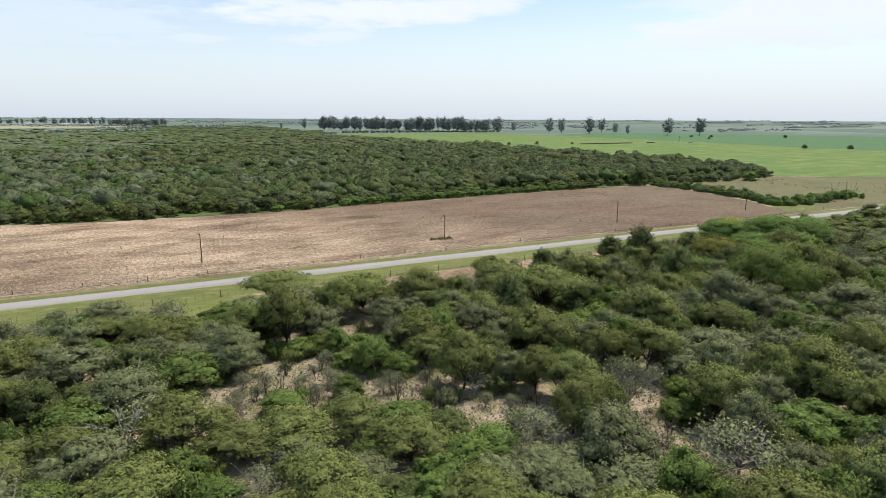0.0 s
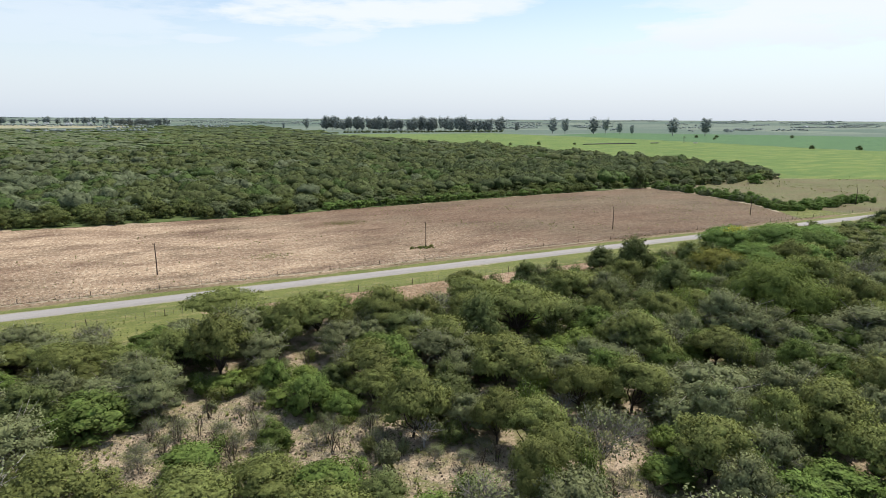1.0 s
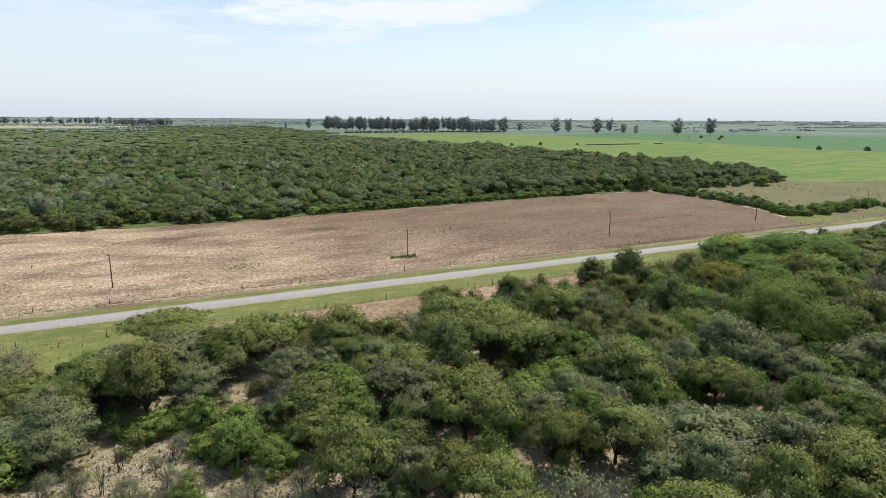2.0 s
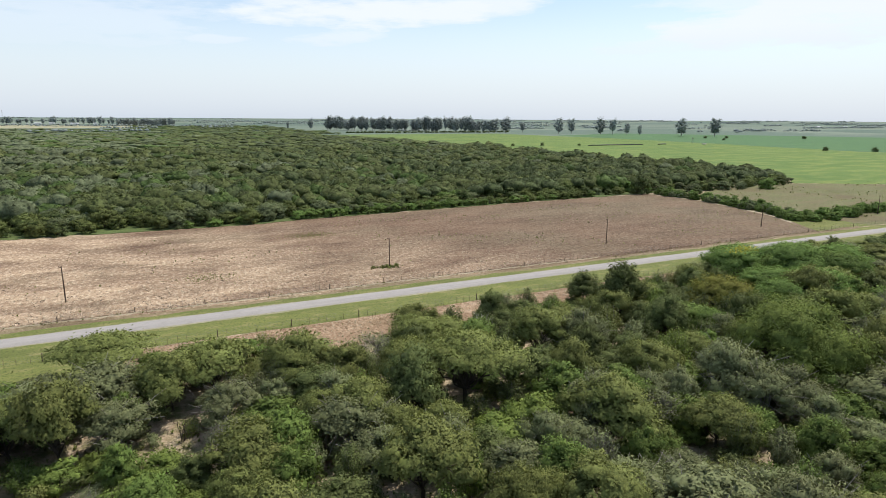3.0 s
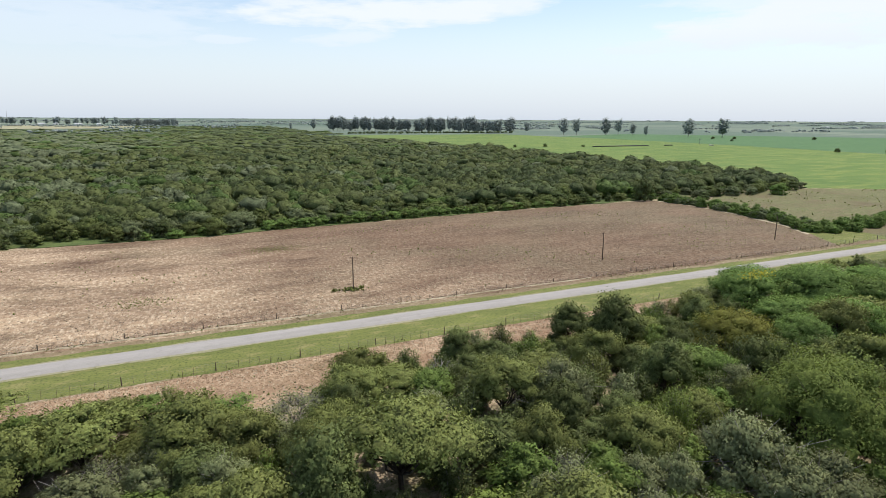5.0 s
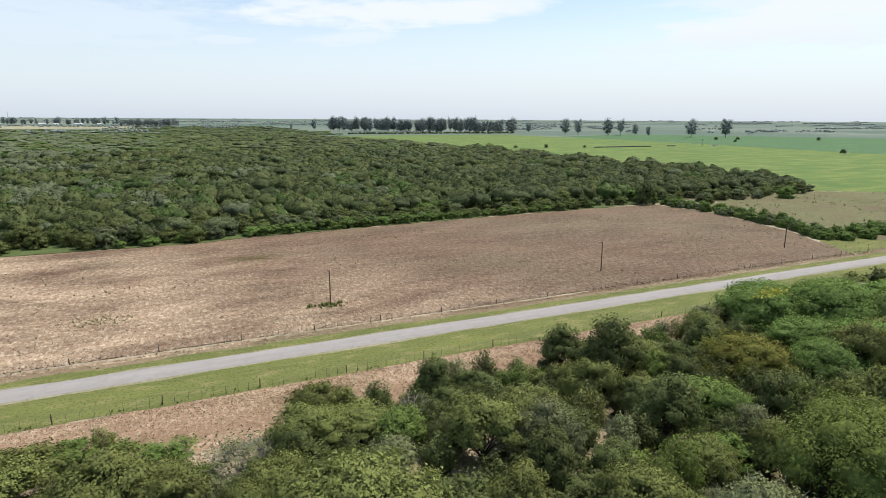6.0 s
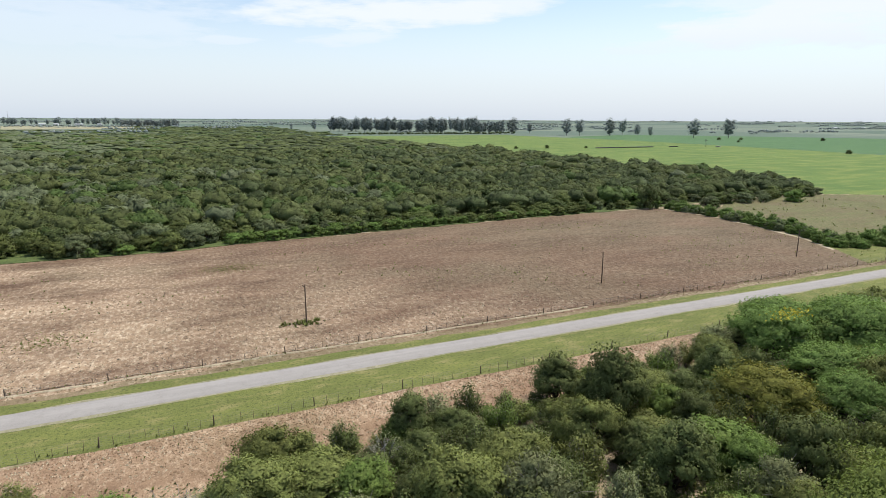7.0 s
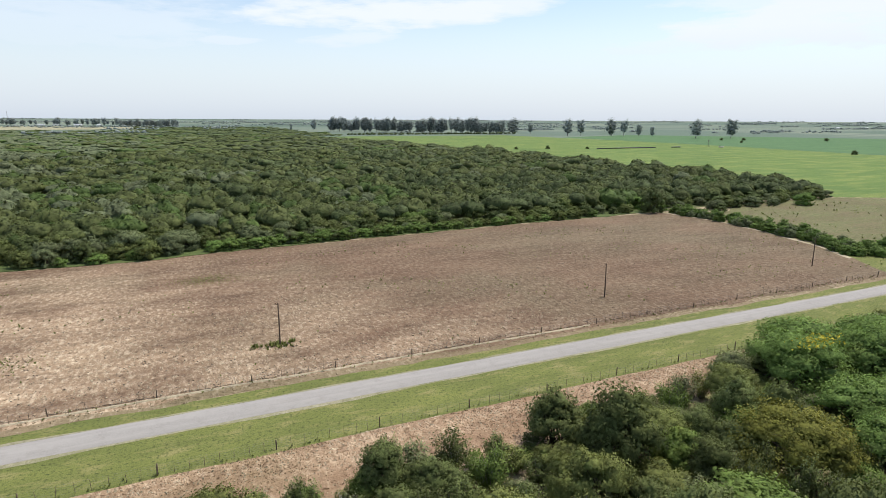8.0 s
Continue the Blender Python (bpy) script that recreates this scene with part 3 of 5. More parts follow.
patch("verge_near", [(-500, 104), (-30, 102), (2, 102), (10, 106), (4, 112.6), (900, 113.5), (900, 122.4), (-500, 122.4)], 0.02, VERGE, "mown green grass verge between road and fence", "verge", 0.5)
patch("bare_strip", [(-4, 111.8), (6, 106), (16, 101), (30, 99), (130, 104), (200, 108), (200, 113.2), (100, 112.9), (-4, 112.9)], 0.012, CLOD, "bare strip of broken reddish clods along the fence", "ground", 0.8)
patch("fence_bank", [(-500, 129.3), (205, 129.5), (230, 130.4), (230, 132.4), (-500, 132.4)], 0.025, BANK, "brown bank of dead grass below the field fence", "ground", 0.9)
patch("shoulder", [(-500, 121.5), (900, 121.5), (900, 122.2), (-500, 122.2)], 0.03, SHOULDER, "thin gravel shoulder of the road", "road", 0.5)
patch("shoulder", [(-500, 126.3), (900, 126.3), (900, 126.85), (-500, 126.85)], 0.03, SHOULDER, "thin gravel shoulder of the road", "road", 0.5)
patch("rim_grass", [(-40, 223.6), (8, 221.5), (20, 219.6), (44, 219.8), (62, 223.2), (112, 226.6), (138, 227.2), (150, 229.6), (200, 231), (230, 231), (230, 240), (-40, 240)], 0.15, RIM_GRASS, "fringe of green grass where the field meets the bush", "ground", 2.4)
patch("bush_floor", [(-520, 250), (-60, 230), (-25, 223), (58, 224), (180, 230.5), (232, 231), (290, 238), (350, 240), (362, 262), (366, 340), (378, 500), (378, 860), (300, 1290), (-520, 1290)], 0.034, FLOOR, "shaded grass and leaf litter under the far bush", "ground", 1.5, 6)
patch("field_track", [(217.5, 147), (224.8, 160), (231.6, 184), (234.6, 208), (231, 230), (230.2, 229), (233.2, 208), (230.2, 184), (223.2, 160), (216, 147)], 0.05, TRACK, "pale worn track along the edge of the field", "track", 0.9)
patch("corner_grass", [(206, 131), (238, 131), (241, 150), (234, 168), (226, 160), (216, 146)], 0.018, VERGE, "green grass at the corner of field, hedge and road", "ground", 0.8)
patch("pasture", [(236, 131), (420, 131), (420, 190), (345, 232), (285, 236), (244, 214), (240, 170)], 0.025, PASTURE, "dry brownish pasture behind a hedge of shrubs", "field", 1.5)
patch("crop_field", [(420, 131), (900, 131), (760, 434), (792, 657), (812, 915), (780, 1280), (300, 1290), (385, 860), (385, 500), (370, 340), (365, 250), (345, 234), (420, 190)], 0.03, CROP, "bright green crop field with pale drifts", "field", 3.0, 12)
patch("crop_field_far", [(905, 131), (2200, 131), (2200, 900), (1250, 1290), (815, 1100), (813, 915), (794, 657), (763, 434)], 0.035, CROP_DARK, "darker blue-green crop field in the distance", "field", 3.0, 15)


FIELD_RIM = [(-70, 228), (-25, 220), (15, 219), (58, 221), (112, 225), (180, 229), (229, 229)]


def clod_relief():
    """The broken surface of the field: clods and shallow ruts, as one uneven sheet."""
    step = 0.62
    xs, ys = np.arange(-66, 233, step), np.arange(132.9, 230, step)
    x, y = np.meshgrid(xs, ys)
    coarse = rng.uniform(0, 1, (len(ys) // 4 + 3, len(xs) // 4 + 3))
    u, w = (x - xs[0]) / step / 4, (y - ys[0]) / step / 4
    iu, iw = u.astype(int), w.astype(int)
    fu, fw = u - iu, w - iw
    wide = (coarse[iw, iu] * (1 - fu) + coarse[iw, iu + 1] * fu) * (1 - fw) + (coarse[iw + 1, iu] * (1 - fu) + coarse[iw + 1, iu + 1] * fu) * fw
    z = 0.036 + 0.085 * rng.uniform(0, 1, x.shape) ** 1.6 + 0.05 * wide
    v = np.stack([x + rng.uniform(-0.2, 0.2, x.shape), y + rng.uniform(-0.2, 0.2, x.shape), z], -1).reshape(-1, 3)
    n = len(xs)
    i, j = np.arange(len(ys) - 1)[:, None], np.arange(n - 1)[None, :]
    f = np.stack([i * n + j, i * n + j + 1, (i + 1) * n + j + 1, (i + 1) * n + j], -1).reshape(-1, 4)
    far = np.interp(v[:, 0], [p[0] for p in FIELD_RIM], [p[1] for p in FIELD_RIM])
    side = np.interp(v[:, 1], [131, 146, 160, 184, 208, 230], [207, 214, 221, 228, 231, 228])
    inside = (v[:, 1] < far) & (v[:, 0] < side)
    return tagged(new("stubble", mesh_of("stubble", v, f[inside[f].all(1)], FIELD)), "broken clods and stubble over the mown field", "stubble", kind="stuff")


clod_relief()


def road():
    xs = np.arange(-500, 901, 4.0)
    rows = []
    for x in xs:
        w = 0.12 * noise.noise((x * 0.2, 0, 0)) + 0.08 * noise.noise((x * 0.9, 4, 0))
        u = 0.12 * noise.noise((x * 0.2, 9, 0)) + 0.08 * noise.noise((x * 0.9, 14, 0))
        rows += [(x, 122.0 + w, -0.05), (x, 122.1 + w, 0.05), (x, 124.35, 0.10), (x, 126.45 + u, 0.05), (x, 126.55 + u, -0.05)]
    i, j = np.arange(len(xs) - 1)[:, None], np.arange(4)[None, :]
    f = np.stack([i * 5 + j, (i + 1) * 5 + j, (i + 1) * 5 + j + 1, i * 5 + j + 1], -1).reshape(-1, 4)
    return tagged(new("road", mesh_of("road", rows, f, ASPHALT, True)), "straight narrow country road of worn pale asphalt", "road", kind="structure")


road()

def straw_ridge():
    """Dead grass raked into a low uneven ridge under the wires of the field fence."""
    rows, xs = [], np.arange(-400, 118, 0.8)
    for x in xs:
        o = 0.25 * noise.noise((x * 0.08, 2, 0)) + 0.12 * noise.noise((x * 0.7, 5, 0))
        w = 0.32 + 0.22 * noise.noise((x * 0.3, 8, 0))
        h = 0.16 + 0.12 * noise.noise((x * 0.9, 12, 0))
        rows += [(x, 132.2 + o - w, 0.0), (x, 132.2 + o - w * 0.4, h), (x, 132.2 + o + w * 0.4, h * 0.9), (x, 132.2 + o + w, 0.0)]
    i, j = np.arange(len(xs) - 1)[:, None], np.arange(3)[None, :]
    f = np.stack([i * 4 + j, (i + 1) * 4 + j, (i + 1) * 4 + j + 1, i * 4 + j + 1], -1).reshape(-1, 4)
    return tagged(new("straw_ridge", mesh_of("straw_ridge", rows, f, TRACK)), "low ridge of pale dead grass along the foot of the fence", "ground", kind="structure")


straw_ridge()

# ---- kinds of trees, built once: full ones for the near bush, plainer ones farther off ----
def kinds(dense):
    many, big = (1.2, 0.9) if dense else (0.4, 1.45)

    def t(name, w, h, base, leaf, bark, label, lobes, count, size, flat, **more):
        return tree(name, w, h, base, leaf, bark, label, lobes=lobes, count=int(count * many), size=size * big, flat=flat, long=1.9, **more)

    k = 4 if dense else 2
    return [
        [t("spreading_tree", 8.0, 6.0, 1.4, LEAF_OLIVE, BARK, "spreading olive-green thorn tree with a domed crown", 18, 8600, 0.19, 0.5, group="bush trees", droop=0.62, tufts=26, ball=0.155) for _ in range(k)],
        [t("grey_tree", 7.0, 5.2, 0.9, LEAF_GREY, BARK_GREY, "grey-green thorn tree with fine leaves and grey twigs", 17, 6600, 0.175, 0.55, thick=0.16, twigs=5, reach=0.95, group="bush trees", tufts=24, ball=0.16, skirts=2) for _ in range(k)],
        [t("dark_tree", 7.0, 6.4, 0.8, LEAF_DARK, BARK, "dense dark green tree in the bush", 20, 7400, 0.2, 0.7, group="bush trees", droop=0.72, tufts=24, ball=0.165, skirts=4) for _ in range(k)],
        [t("green_tree", 6.0, 4.7, 0.5, LEAF_GREEN, BARK, "fresh green bushy tree in the thicket", 17, 5600, 0.19, 0.68, thick=0.14, group="bush trees", droop=0.75, tufts=22, ball=0.17, skirts=6) for _ in range(k)],
    ]


UMBRELLA, GREYDOME, DARKTREE, GREENTREE = kinds(True)
PLAIN_UMBRELLA, PLAIN_GREY, PLAIN_DARK, PLAIN_GREEN = kinds(False)
FLAT = [tree("umbrella_tree", 10.0, 6.4, 3.2, LEAF_OLIVE, BARK, "flat-topped umbrella thorn tree on a forked dark trunk", lobes=22, count=12500, size=0.165, flat=0.4, thick=0.26, group="bush trees", droop=0.42, tufts=26, ball=0.16, long=1.9) for k in range(2)]
YELLOWTREE = tree("yellowish_tree", 12.0, 7.4, 1.0, LEAF_YELLOW, BARK, "yellowish-brown leafy tree among green ones", lobes=20, count=17000, size=0.17, flat=0.6, droop=0.75, tufts=36, ball=0.13, long=1.9)
BARETREE = [tree("bare_tree", 7.0, 5.0, 1.2, LEAF_GREY, BARK_GREY, "half-bare grey tree with thin twigs and few leaves", lobes=18, count=1200, size=0.15, flat=0.6, thick=0.14, twigs=15, group="bare trees", long=2.4, inner=False) for k in range(2)]
DEADTREE = tree("dead_tree", 7.0, 5.5, 1.5, LEAF_GREY, BARK_PALE, "dead tree with bleached white forked branches", lobes=9, count=260, size=0.2, thick=0.2, twigs=4, inner=False)
SHRUB = [shrub("shrub", 3.4, 2.3, leaf, "low green shrub under the trees", 1000, 0.21, group="shrubs") for leaf in (LEAF_GREEN, LEAF_DARK)]
SHRUB += [shrub("grey_shrub", 3.2, 2.0, leaf, "low olive shrub under the trees", 1000, 0.2, group="shrubs") for leaf in (LEAF_OLIVE, LEAF_GREY)]
LOWTREE = [tree("low_tree", 5.0, 3.2, 0.4, LEAF_PLUME, BARK, "low fresh-green leafy tree in a sunny gap", lobes=13, count=5600, size=0.16, flat=0.66, thick=0.1, group="bush trees", droop=0.75, tufts=24, ball=0.165, long=1.9, skirts=6) for k in range(2)]
FEATHER = [shrub("feathery_shrub", 4.0, 3.8, leaf, "tall feathery upright green shrub", 3200, 0.125, 8, "feathery shrubs", True) for leaf in (LEAF_OLIVE, LEAF_GREEN, LEAF_GREY, LEAF_DARK)]
FEATHER.append(shrub("feathery_shrub", 6.0, 5.0, LEAF_PLUME, "tall feathery yellowish-green shrub", 5500, 0.135, 14, "feathery shrubs", True))
BROAD = [tree("broad_tree", 10.0, 7.0, 2.0, LEAF_FRESH, BARK, "broad fresh-green tree with layered flat branches", lobes=28, count=14500, size=0.19, flat=0.42, thick=0.24, group="bush trees", droop=0.55, tufts=26, ball=0.16, long=1.9, skirts=4) for k in range(2)]
PLUME = tree("plume_tree", 15.0, 11.5, 3.0, LEAF_PLUME, BARK, "tall yellowish-green feathery tree, dark at its base", lobes=30, count=21000, size=0.165, flat=0.85, thick=0.3, up=1.8, twigs=2, group="bush trees", tufts=30, ball=0.15, droop=0.7, long=2.3, skirts=2)
EDGE = [tree("edge_tree", 7.5, 5.0, 0.6, leaf, BARK, label, lobes=12, count=2600, size=0.24, flat=0.62, thick=0.15, group="trees along the far bush", twigs=0, tufts=20, ball=0.17, droop=0.66, long=2.0, skirts=5) for leaf, label in ((RIM_OLIVE, "olive-green thorn tree at the rim of the bush"), (RIM_DARK, "dark green tree at the rim of the bush"), (RIM_GREY, "grey-green tree at the rim of the bush"), (RIM_GREEN, "bright green low tree at the rim of the field"), (RIM_OLIVE, "olive-green thorn tree at the rim of the bush"), (RIM_GREEN, "bright green low tree at the rim of the field"))]
HEDGE = [tree("hedge_shrub", 5.0, 3.4, 0.3, leaf, BARK, "leafy green shrub in the hedge beside the field", "shrub", lobes=10, count=1300, size=0.27, flat=0.7, thick=0.1, group="hedge shrubs", twigs=0, tufts=14, ball=0.24, droop=0.7, long=2.0, skirts=6) for leaf in (RIM_GREEN, RIM_GREY, RIM_GREEN)]
SAPLING = [sapling() for k in range(4)]
PROTOS = SAPLING + LOWTREE + BROAD + [PLUME] + HEDGE + FLAT + PLAIN_UMBRELLA + PLAIN_GREY + PLAIN_DARK + PLAIN_GREEN + UMBRELLA + GREYDOME + DARKTREE + GREENTREE + [YELLOWTREE] + BARETREE + [DEADTREE] + SHRUB + FEATHER + EDGE

# ---- the near bush: its well-known trees: x, y, crown width, height ----
taken = []


def stand(proto, x, y, w, h, w0, h0):
    put(proto, x, y, w / w0, h / h0)
    taken.append((x, y, w * 0.5))


def stand_all(kinds, w0, h0, places):
    for k, (x, y, w, h) in enumerate(places):
        stand(kinds[k % len(kinds)], x, y, w, h, w0, h0)


stand_all(FLAT, 10.0, 6.4, [(6.9, 100.6, 12.6, 6.7), (43.5, 82.8, 7.4, 6.3), (48.5, 75.3, 13.3, 8.6), (40.7, 50.9, 5.9, 6.3), (40.9, 79.8, 5.9, 6.7)])
stand_all(UMBRELLA, 8.0, 6.0, [(15.0, 88.6, 9.4, 7.2), (20.3, 91.4, 10.2, 7.7), (30.1, 88.0, 10.0, 7.4), (34.7, 84.4, 7.1, 6.7), (21.2, 55.4, 8.4, 7.4), (35.3, 59.3, 10.3, 8.2), (34.0, 72.7, 8.8, 6.7), (47.3, 49.0, 9.1, 7.0), (58.4, 32.5, 10.6, 7.9), (30.6, 42.2, 7.8, 6.2), (43.3, 34.6, 9.3, 6.7), (-13.7, 88.1, 8.7, 5.5)])
stand_all(UMBRELLA, 8.0, 6.0, [(-12.8, 56.6, 8.9, 5.5), (51.6, 98.1, 7.5, 6.2), (48.9, 92.5, 8.5, 5.9), (21.5, 98.6, 9.4, 4.3), (57.9, 59.1, 10.2, 7.7), (68.1, 54.1, 7.9, 6.0), (65.1, 83.8, 9.0, 7.4), (83.1, 88.8, 7.5, 7.0)])
stand_all(GREYDOME, 7.0, 5.2, [(7.5, 90.3, 10.3, 6.5), (20.4, 80.9, 7.6, 5.8), (58.0, 62.3, 8.4, 7.0), (54.1, 44.1, 11.8, 7.0), (48.7, 32.7, 6.7, 5.8), (26.2, 32.9, 9.5, 6.3), (91.7, 47.8, 12.7, 7.4), (82.1, 39.1, 9.4, 6.5), (-20.8, 100.5, 8.4, 5.1), (-23.0, 77.7, 10.6, 6.0), (-4.0, 76.5, 8.2, 5.8)])
stand_all(GREYDOME, 7.0, 5.2, [(-18.1, 67.3, 8.6, 5.8), (28.2, 86.0, 6.3, 5.6), (32.6, 78.6, 6.3, 5.8), (38.6, 85.5, 4.7, 5.1), (32.1, 70.6, 11.0, 6.3), (70.6, 62.1, 6.3, 6.0), (92.7, 72.9, 7.6, 5.8)])
stand_all(GREENTREE, 6.0, 4.7, [(67, 57, 6.2, 4.6), (40.1, 36.7, 5, 2.6), (51.7, 27.6, 8.9, 3.6), (-25.3, 97, 9.1, 4.4), (-3.2, 96.1, 7.3, 3.6), (-10.3, 72.7, 10.7, 4.6), (-22.8, 64, 9, 4.6), (-1.8, 58.7, 6.7, 3.4), (6.7, 59.4, 4.7, 3.2), (15.5, 63.1, 4.6, 3.6), (24.7, 78.5, 8, 4.2), (95.6, 82, 9.5, 5.4), (75.3, 66, 7, 4.4), (58.2, 90.3, 7.2, 5.4), (97.1, 90.9, 7.1, 4.8)])
stand_all(GREENTREE, 6.0, 4.7, [(13.5, 100.8, 6.5, 3.5), (17.5, 102.2, 5.5, 3.0), (25.5, 101.6, 6, 3.0), (30.5, 100.2, 5, 2.6)])
stand_all(LOWTREE, 5.0, 3.2, [(8.7, 76.6, 6, 3), (13.6, 73.3, 5.5, 2.9), (4.6, 76.4, 5.5, 2.8), (11.1, 69.4, 6, 2.8), (15.7, 67.2, 4.5, 2.4), (27, 59.4, 5, 3), (46, 63.5, 9, 4.2), (52, 65, 8, 4.4), (45.4, 40.6, 5, 3), (68.4, 60, 6, 3.6), (77.4, 75.5, 6, 3.6), (96.5, 91.5, 6, 4.6)])
stand_all(DARKTREE, 7.0, 6.4, [(16.2, 69.2, 4.6, 4.5), (30.9, 81.3, 6.9, 5.6), (27.0, 58.4, 7.0, 5.2), (87.1, 100.2, 7.9, 6.9), (58.8, 74.6, 8.2, 6.0), (67.0, 100.2, 5.6, 5.8), (86.4, 84.4, 6.6, 6.0)])
stand_all(FEATHER[:4], 4.0, 3.8, [(28.4, 103.3, 4.6, 3.0), (35, 98.8, 6.6, 2.4), (70.3, 100.8, 5, 5.0), (74.8, 100.6, 5, 5.2), (101, 101.5, 5, 4.4), (105, 100.6, 5.2, 4.6), (109, 102.5, 5, 4.2), (75, 81, 5.5, 5.8), (79.5, 84, 6, 6.2), (77, 96.5, 5.5, 4.8), (92.5, 98, 5, 4.4), (81.5, 79, 5.5, 5.2)])
stand_all(BROAD, 10.0, 7.0, [(125, 98.5, 14, 8.6), (134, 103.0, 16, 7.0), (121.6, 87, 13, 7.2), (137, 93.5, 15, 9.0), (127, 81.6, 12, 8.0), (147, 100, 15, 7.0), (143, 87, 13, 8.4), (115.6, 80.5, 10, 6.6), (94.7, 77, 6.5, 5.4), (153, 93, 14, 7.4)])
stand_all([PLUME], 15.0, 11.5, [(90, 60.2, 17, 12.5), (99, 65.5, 10, 8.0)])
stand_all(FEATHER[4:], 6.0, 5.0, [(76.5, 70.6, 6, 5.6), (80.5, 71.2, 6.4, 6.0), (70.9, 52.3, 6, 4.6)])
stand_all([YELLOWTREE], 12.0, 7.4, [(106.7, 85.5, 12.3, 7.6)])
stand_all(BARETREE, 7.0, 5.0, [(35.7, 25.7, 10.5, 5.6), (21.2, 39.5, 7.9, 4.4), (-11.5, 99.5, 6.4, 4.6), (53.2, 55.5, 5.3, 5.2), (42.5, 91.6, 10, 4.9), (62.1, 67, 7.6, 5.4), (66, 60, 7, 5.0), (20.5, 75.5, 6.5, 4.4)])
stand_all([DEADTREE], 7.0, 5.5, [(-17.8, 57.6, 9, 6.4), (-3, 46, 6, 4.2), (39, 51.5, 5.5, 4.6), (21.5, 53, 5, 4.0), (66, 40, 6, 4.6), (70, 58, 5, 4.0), (62, 95.5, 5, 4.4)])

CLEARINGS = [(4, 68.5, 7, 4.5), (-6, 62.5, 8, 5.5), (7, 58, 10, 5.5), (16, 56, 6, 4.5), (22, 46.5, 6, 3.5), (41, 45, 5.5, 3), (36, 34.5, 3, 4.5), (29.5, 31, 3, 3), (-12, 57, 5, 4.5), (15, 77, 1.2, 4)]


def rim_of_bush(x):
    return np.interp(x, [-60, -27, -11, 0, 16, 28, 44, 50, 61, 83, 103, 127, 146, 170, 230], [105, 104, 101, 99.5, 98, 95, 96, 102, 101.5, 102, 104, 107.5, 107, 109, 110])


def in_view_bush(x, y):
    """The stretch of bush that the flight passes, with a margin."""
    return -52 < x < 235 and y < rim_of_bush(x) and y > max(8, 40 - 0.75 * (x + 30), 18 + 0.5 * (x - 48))


def open_ground(x, y, pad=0.0):
    return any(((x - a) / (c + pad)) ** 2 + ((y - b) / (d + pad)) ** 2 < 1 for a, b, c, d in CLEARINGS)


KINDS = [(UMBRELLA, 8.0, 0.33, PLAIN_UMBRELLA), (GREYDOME, 7.0, 0.19, PLAIN_GREY), (DARKTREE, 7.0, 0.09, PLAIN_DARK), (GREENTREE, 6.0, 0.17, PLAIN_GREEN), (FEATHER[:4], 4.0, 0.17, FEATHER[:4]), (BARETREE, 7.0, 0.04, BARETREE)]
count = 0
for attempt in range(30000):
    x, y = rng.uniform(-52, 235), rng.uniform(8, 112)
    if not in_view_bush(x, y) or open_ground(x, y, 2.0):
        continue
    u, pick = rng.uniform(), 0
    grove = noise.noise((x * 0.035, y * 0.035, 5))
    while pick < 5 and u > KINDS[pick][2] * (1 + (0.9 if pick % 2 else -0.9) * grove):
        u -= KINDS[pick][2] * (1 + (0.9 if pick % 2 else -0.9) * grove)
        pick += 1
    protos, w0, share, plain = KINDS[pick]
    if 38 < x < 115 and y > 70 and rng.uniform() < 0.6:
        protos, w0, plain = (DARKTREE, 7.0, PLAIN_DARK) if rng.uniform() < 0.6 else (FEATHER[3:4], 4.0, FEATHER[3:4])
    elif x > 42 and y < 62 and rng.uniform() < 0.5:
        protos, w0, plain = (GREYDOME, 7.0, PLAIN_GREY) if rng.uniform() < 0.7 else (GREENTREE, 6.0, PLAIN_GREEN)
    if x > 128 or x < -34:
        protos = plain
    s = rng.uniform(0.75, 1.25)
    r = w0 * s * 0.5
    if y + r * 0.6 > rim_of_bush(x) or any((x - a) ** 2 + (y - b) ** 2 < (0.53 * (r + q)) ** 2 for a, b, q in taken):
        continue
    taken.append((x, y, r))
    low = 0.72 if y > rim_of_bush(x) - 9 else 0.62 if x < 26 and y < 62 else 0.8 if x < 2 else 0.6 if x > 145 else 1.0
    put(protos[rng.integers(len(protos))], x, y, s, s * rng.uniform(0.82, 1.4) * low)
    count += 1
    if count >= 600:
        break
count = 0
for attempt in range(9000):
    x, y = rng.uniform(-50, 200), rng.uniform(16, 112)
    if not in_view_bush(x, y) or (open_ground(x, y, -0.6) and rng.uniform() < 0.75):
        continue
    if any((x - a) ** 2 + (y - b) ** 2 < (0.5 * q) ** 2 for a, b, q in taken):
        continue
    put(SHRUB[rng.integers(4)] if rng.uniform() < 0.86 else FEATHER[rng.integers(4)], x, y, rng.uniform(0.5, 1.1))
    taken.append((x, y, 1.1))
    count += 1
    if count >= 520:
        break
for a, b, c, d in CLEARINGS:
    for k in range(int(c * d * 0.16)):
        t, r = rng.uniform(0, 6.28), math.sqrt(rng.uniform())
        s = rng.uniform(0.3, 0.55)
        put(BARETREE[k % 2], a + c * r * math.cos(t), b + d * r * math.sin(t), s * 0.8, s)
    for k in range(int(c * d * 0.24)):
        t, r = rng.uniform(0, 6.28), math.sqrt(rng.uniform()) * 1.1
        s = rng.uniform(0.7, 1.25)
        put(SAPLING[k % 4], a + c * r * math.cos(t), b + d * r * math.sin(t), s, s)
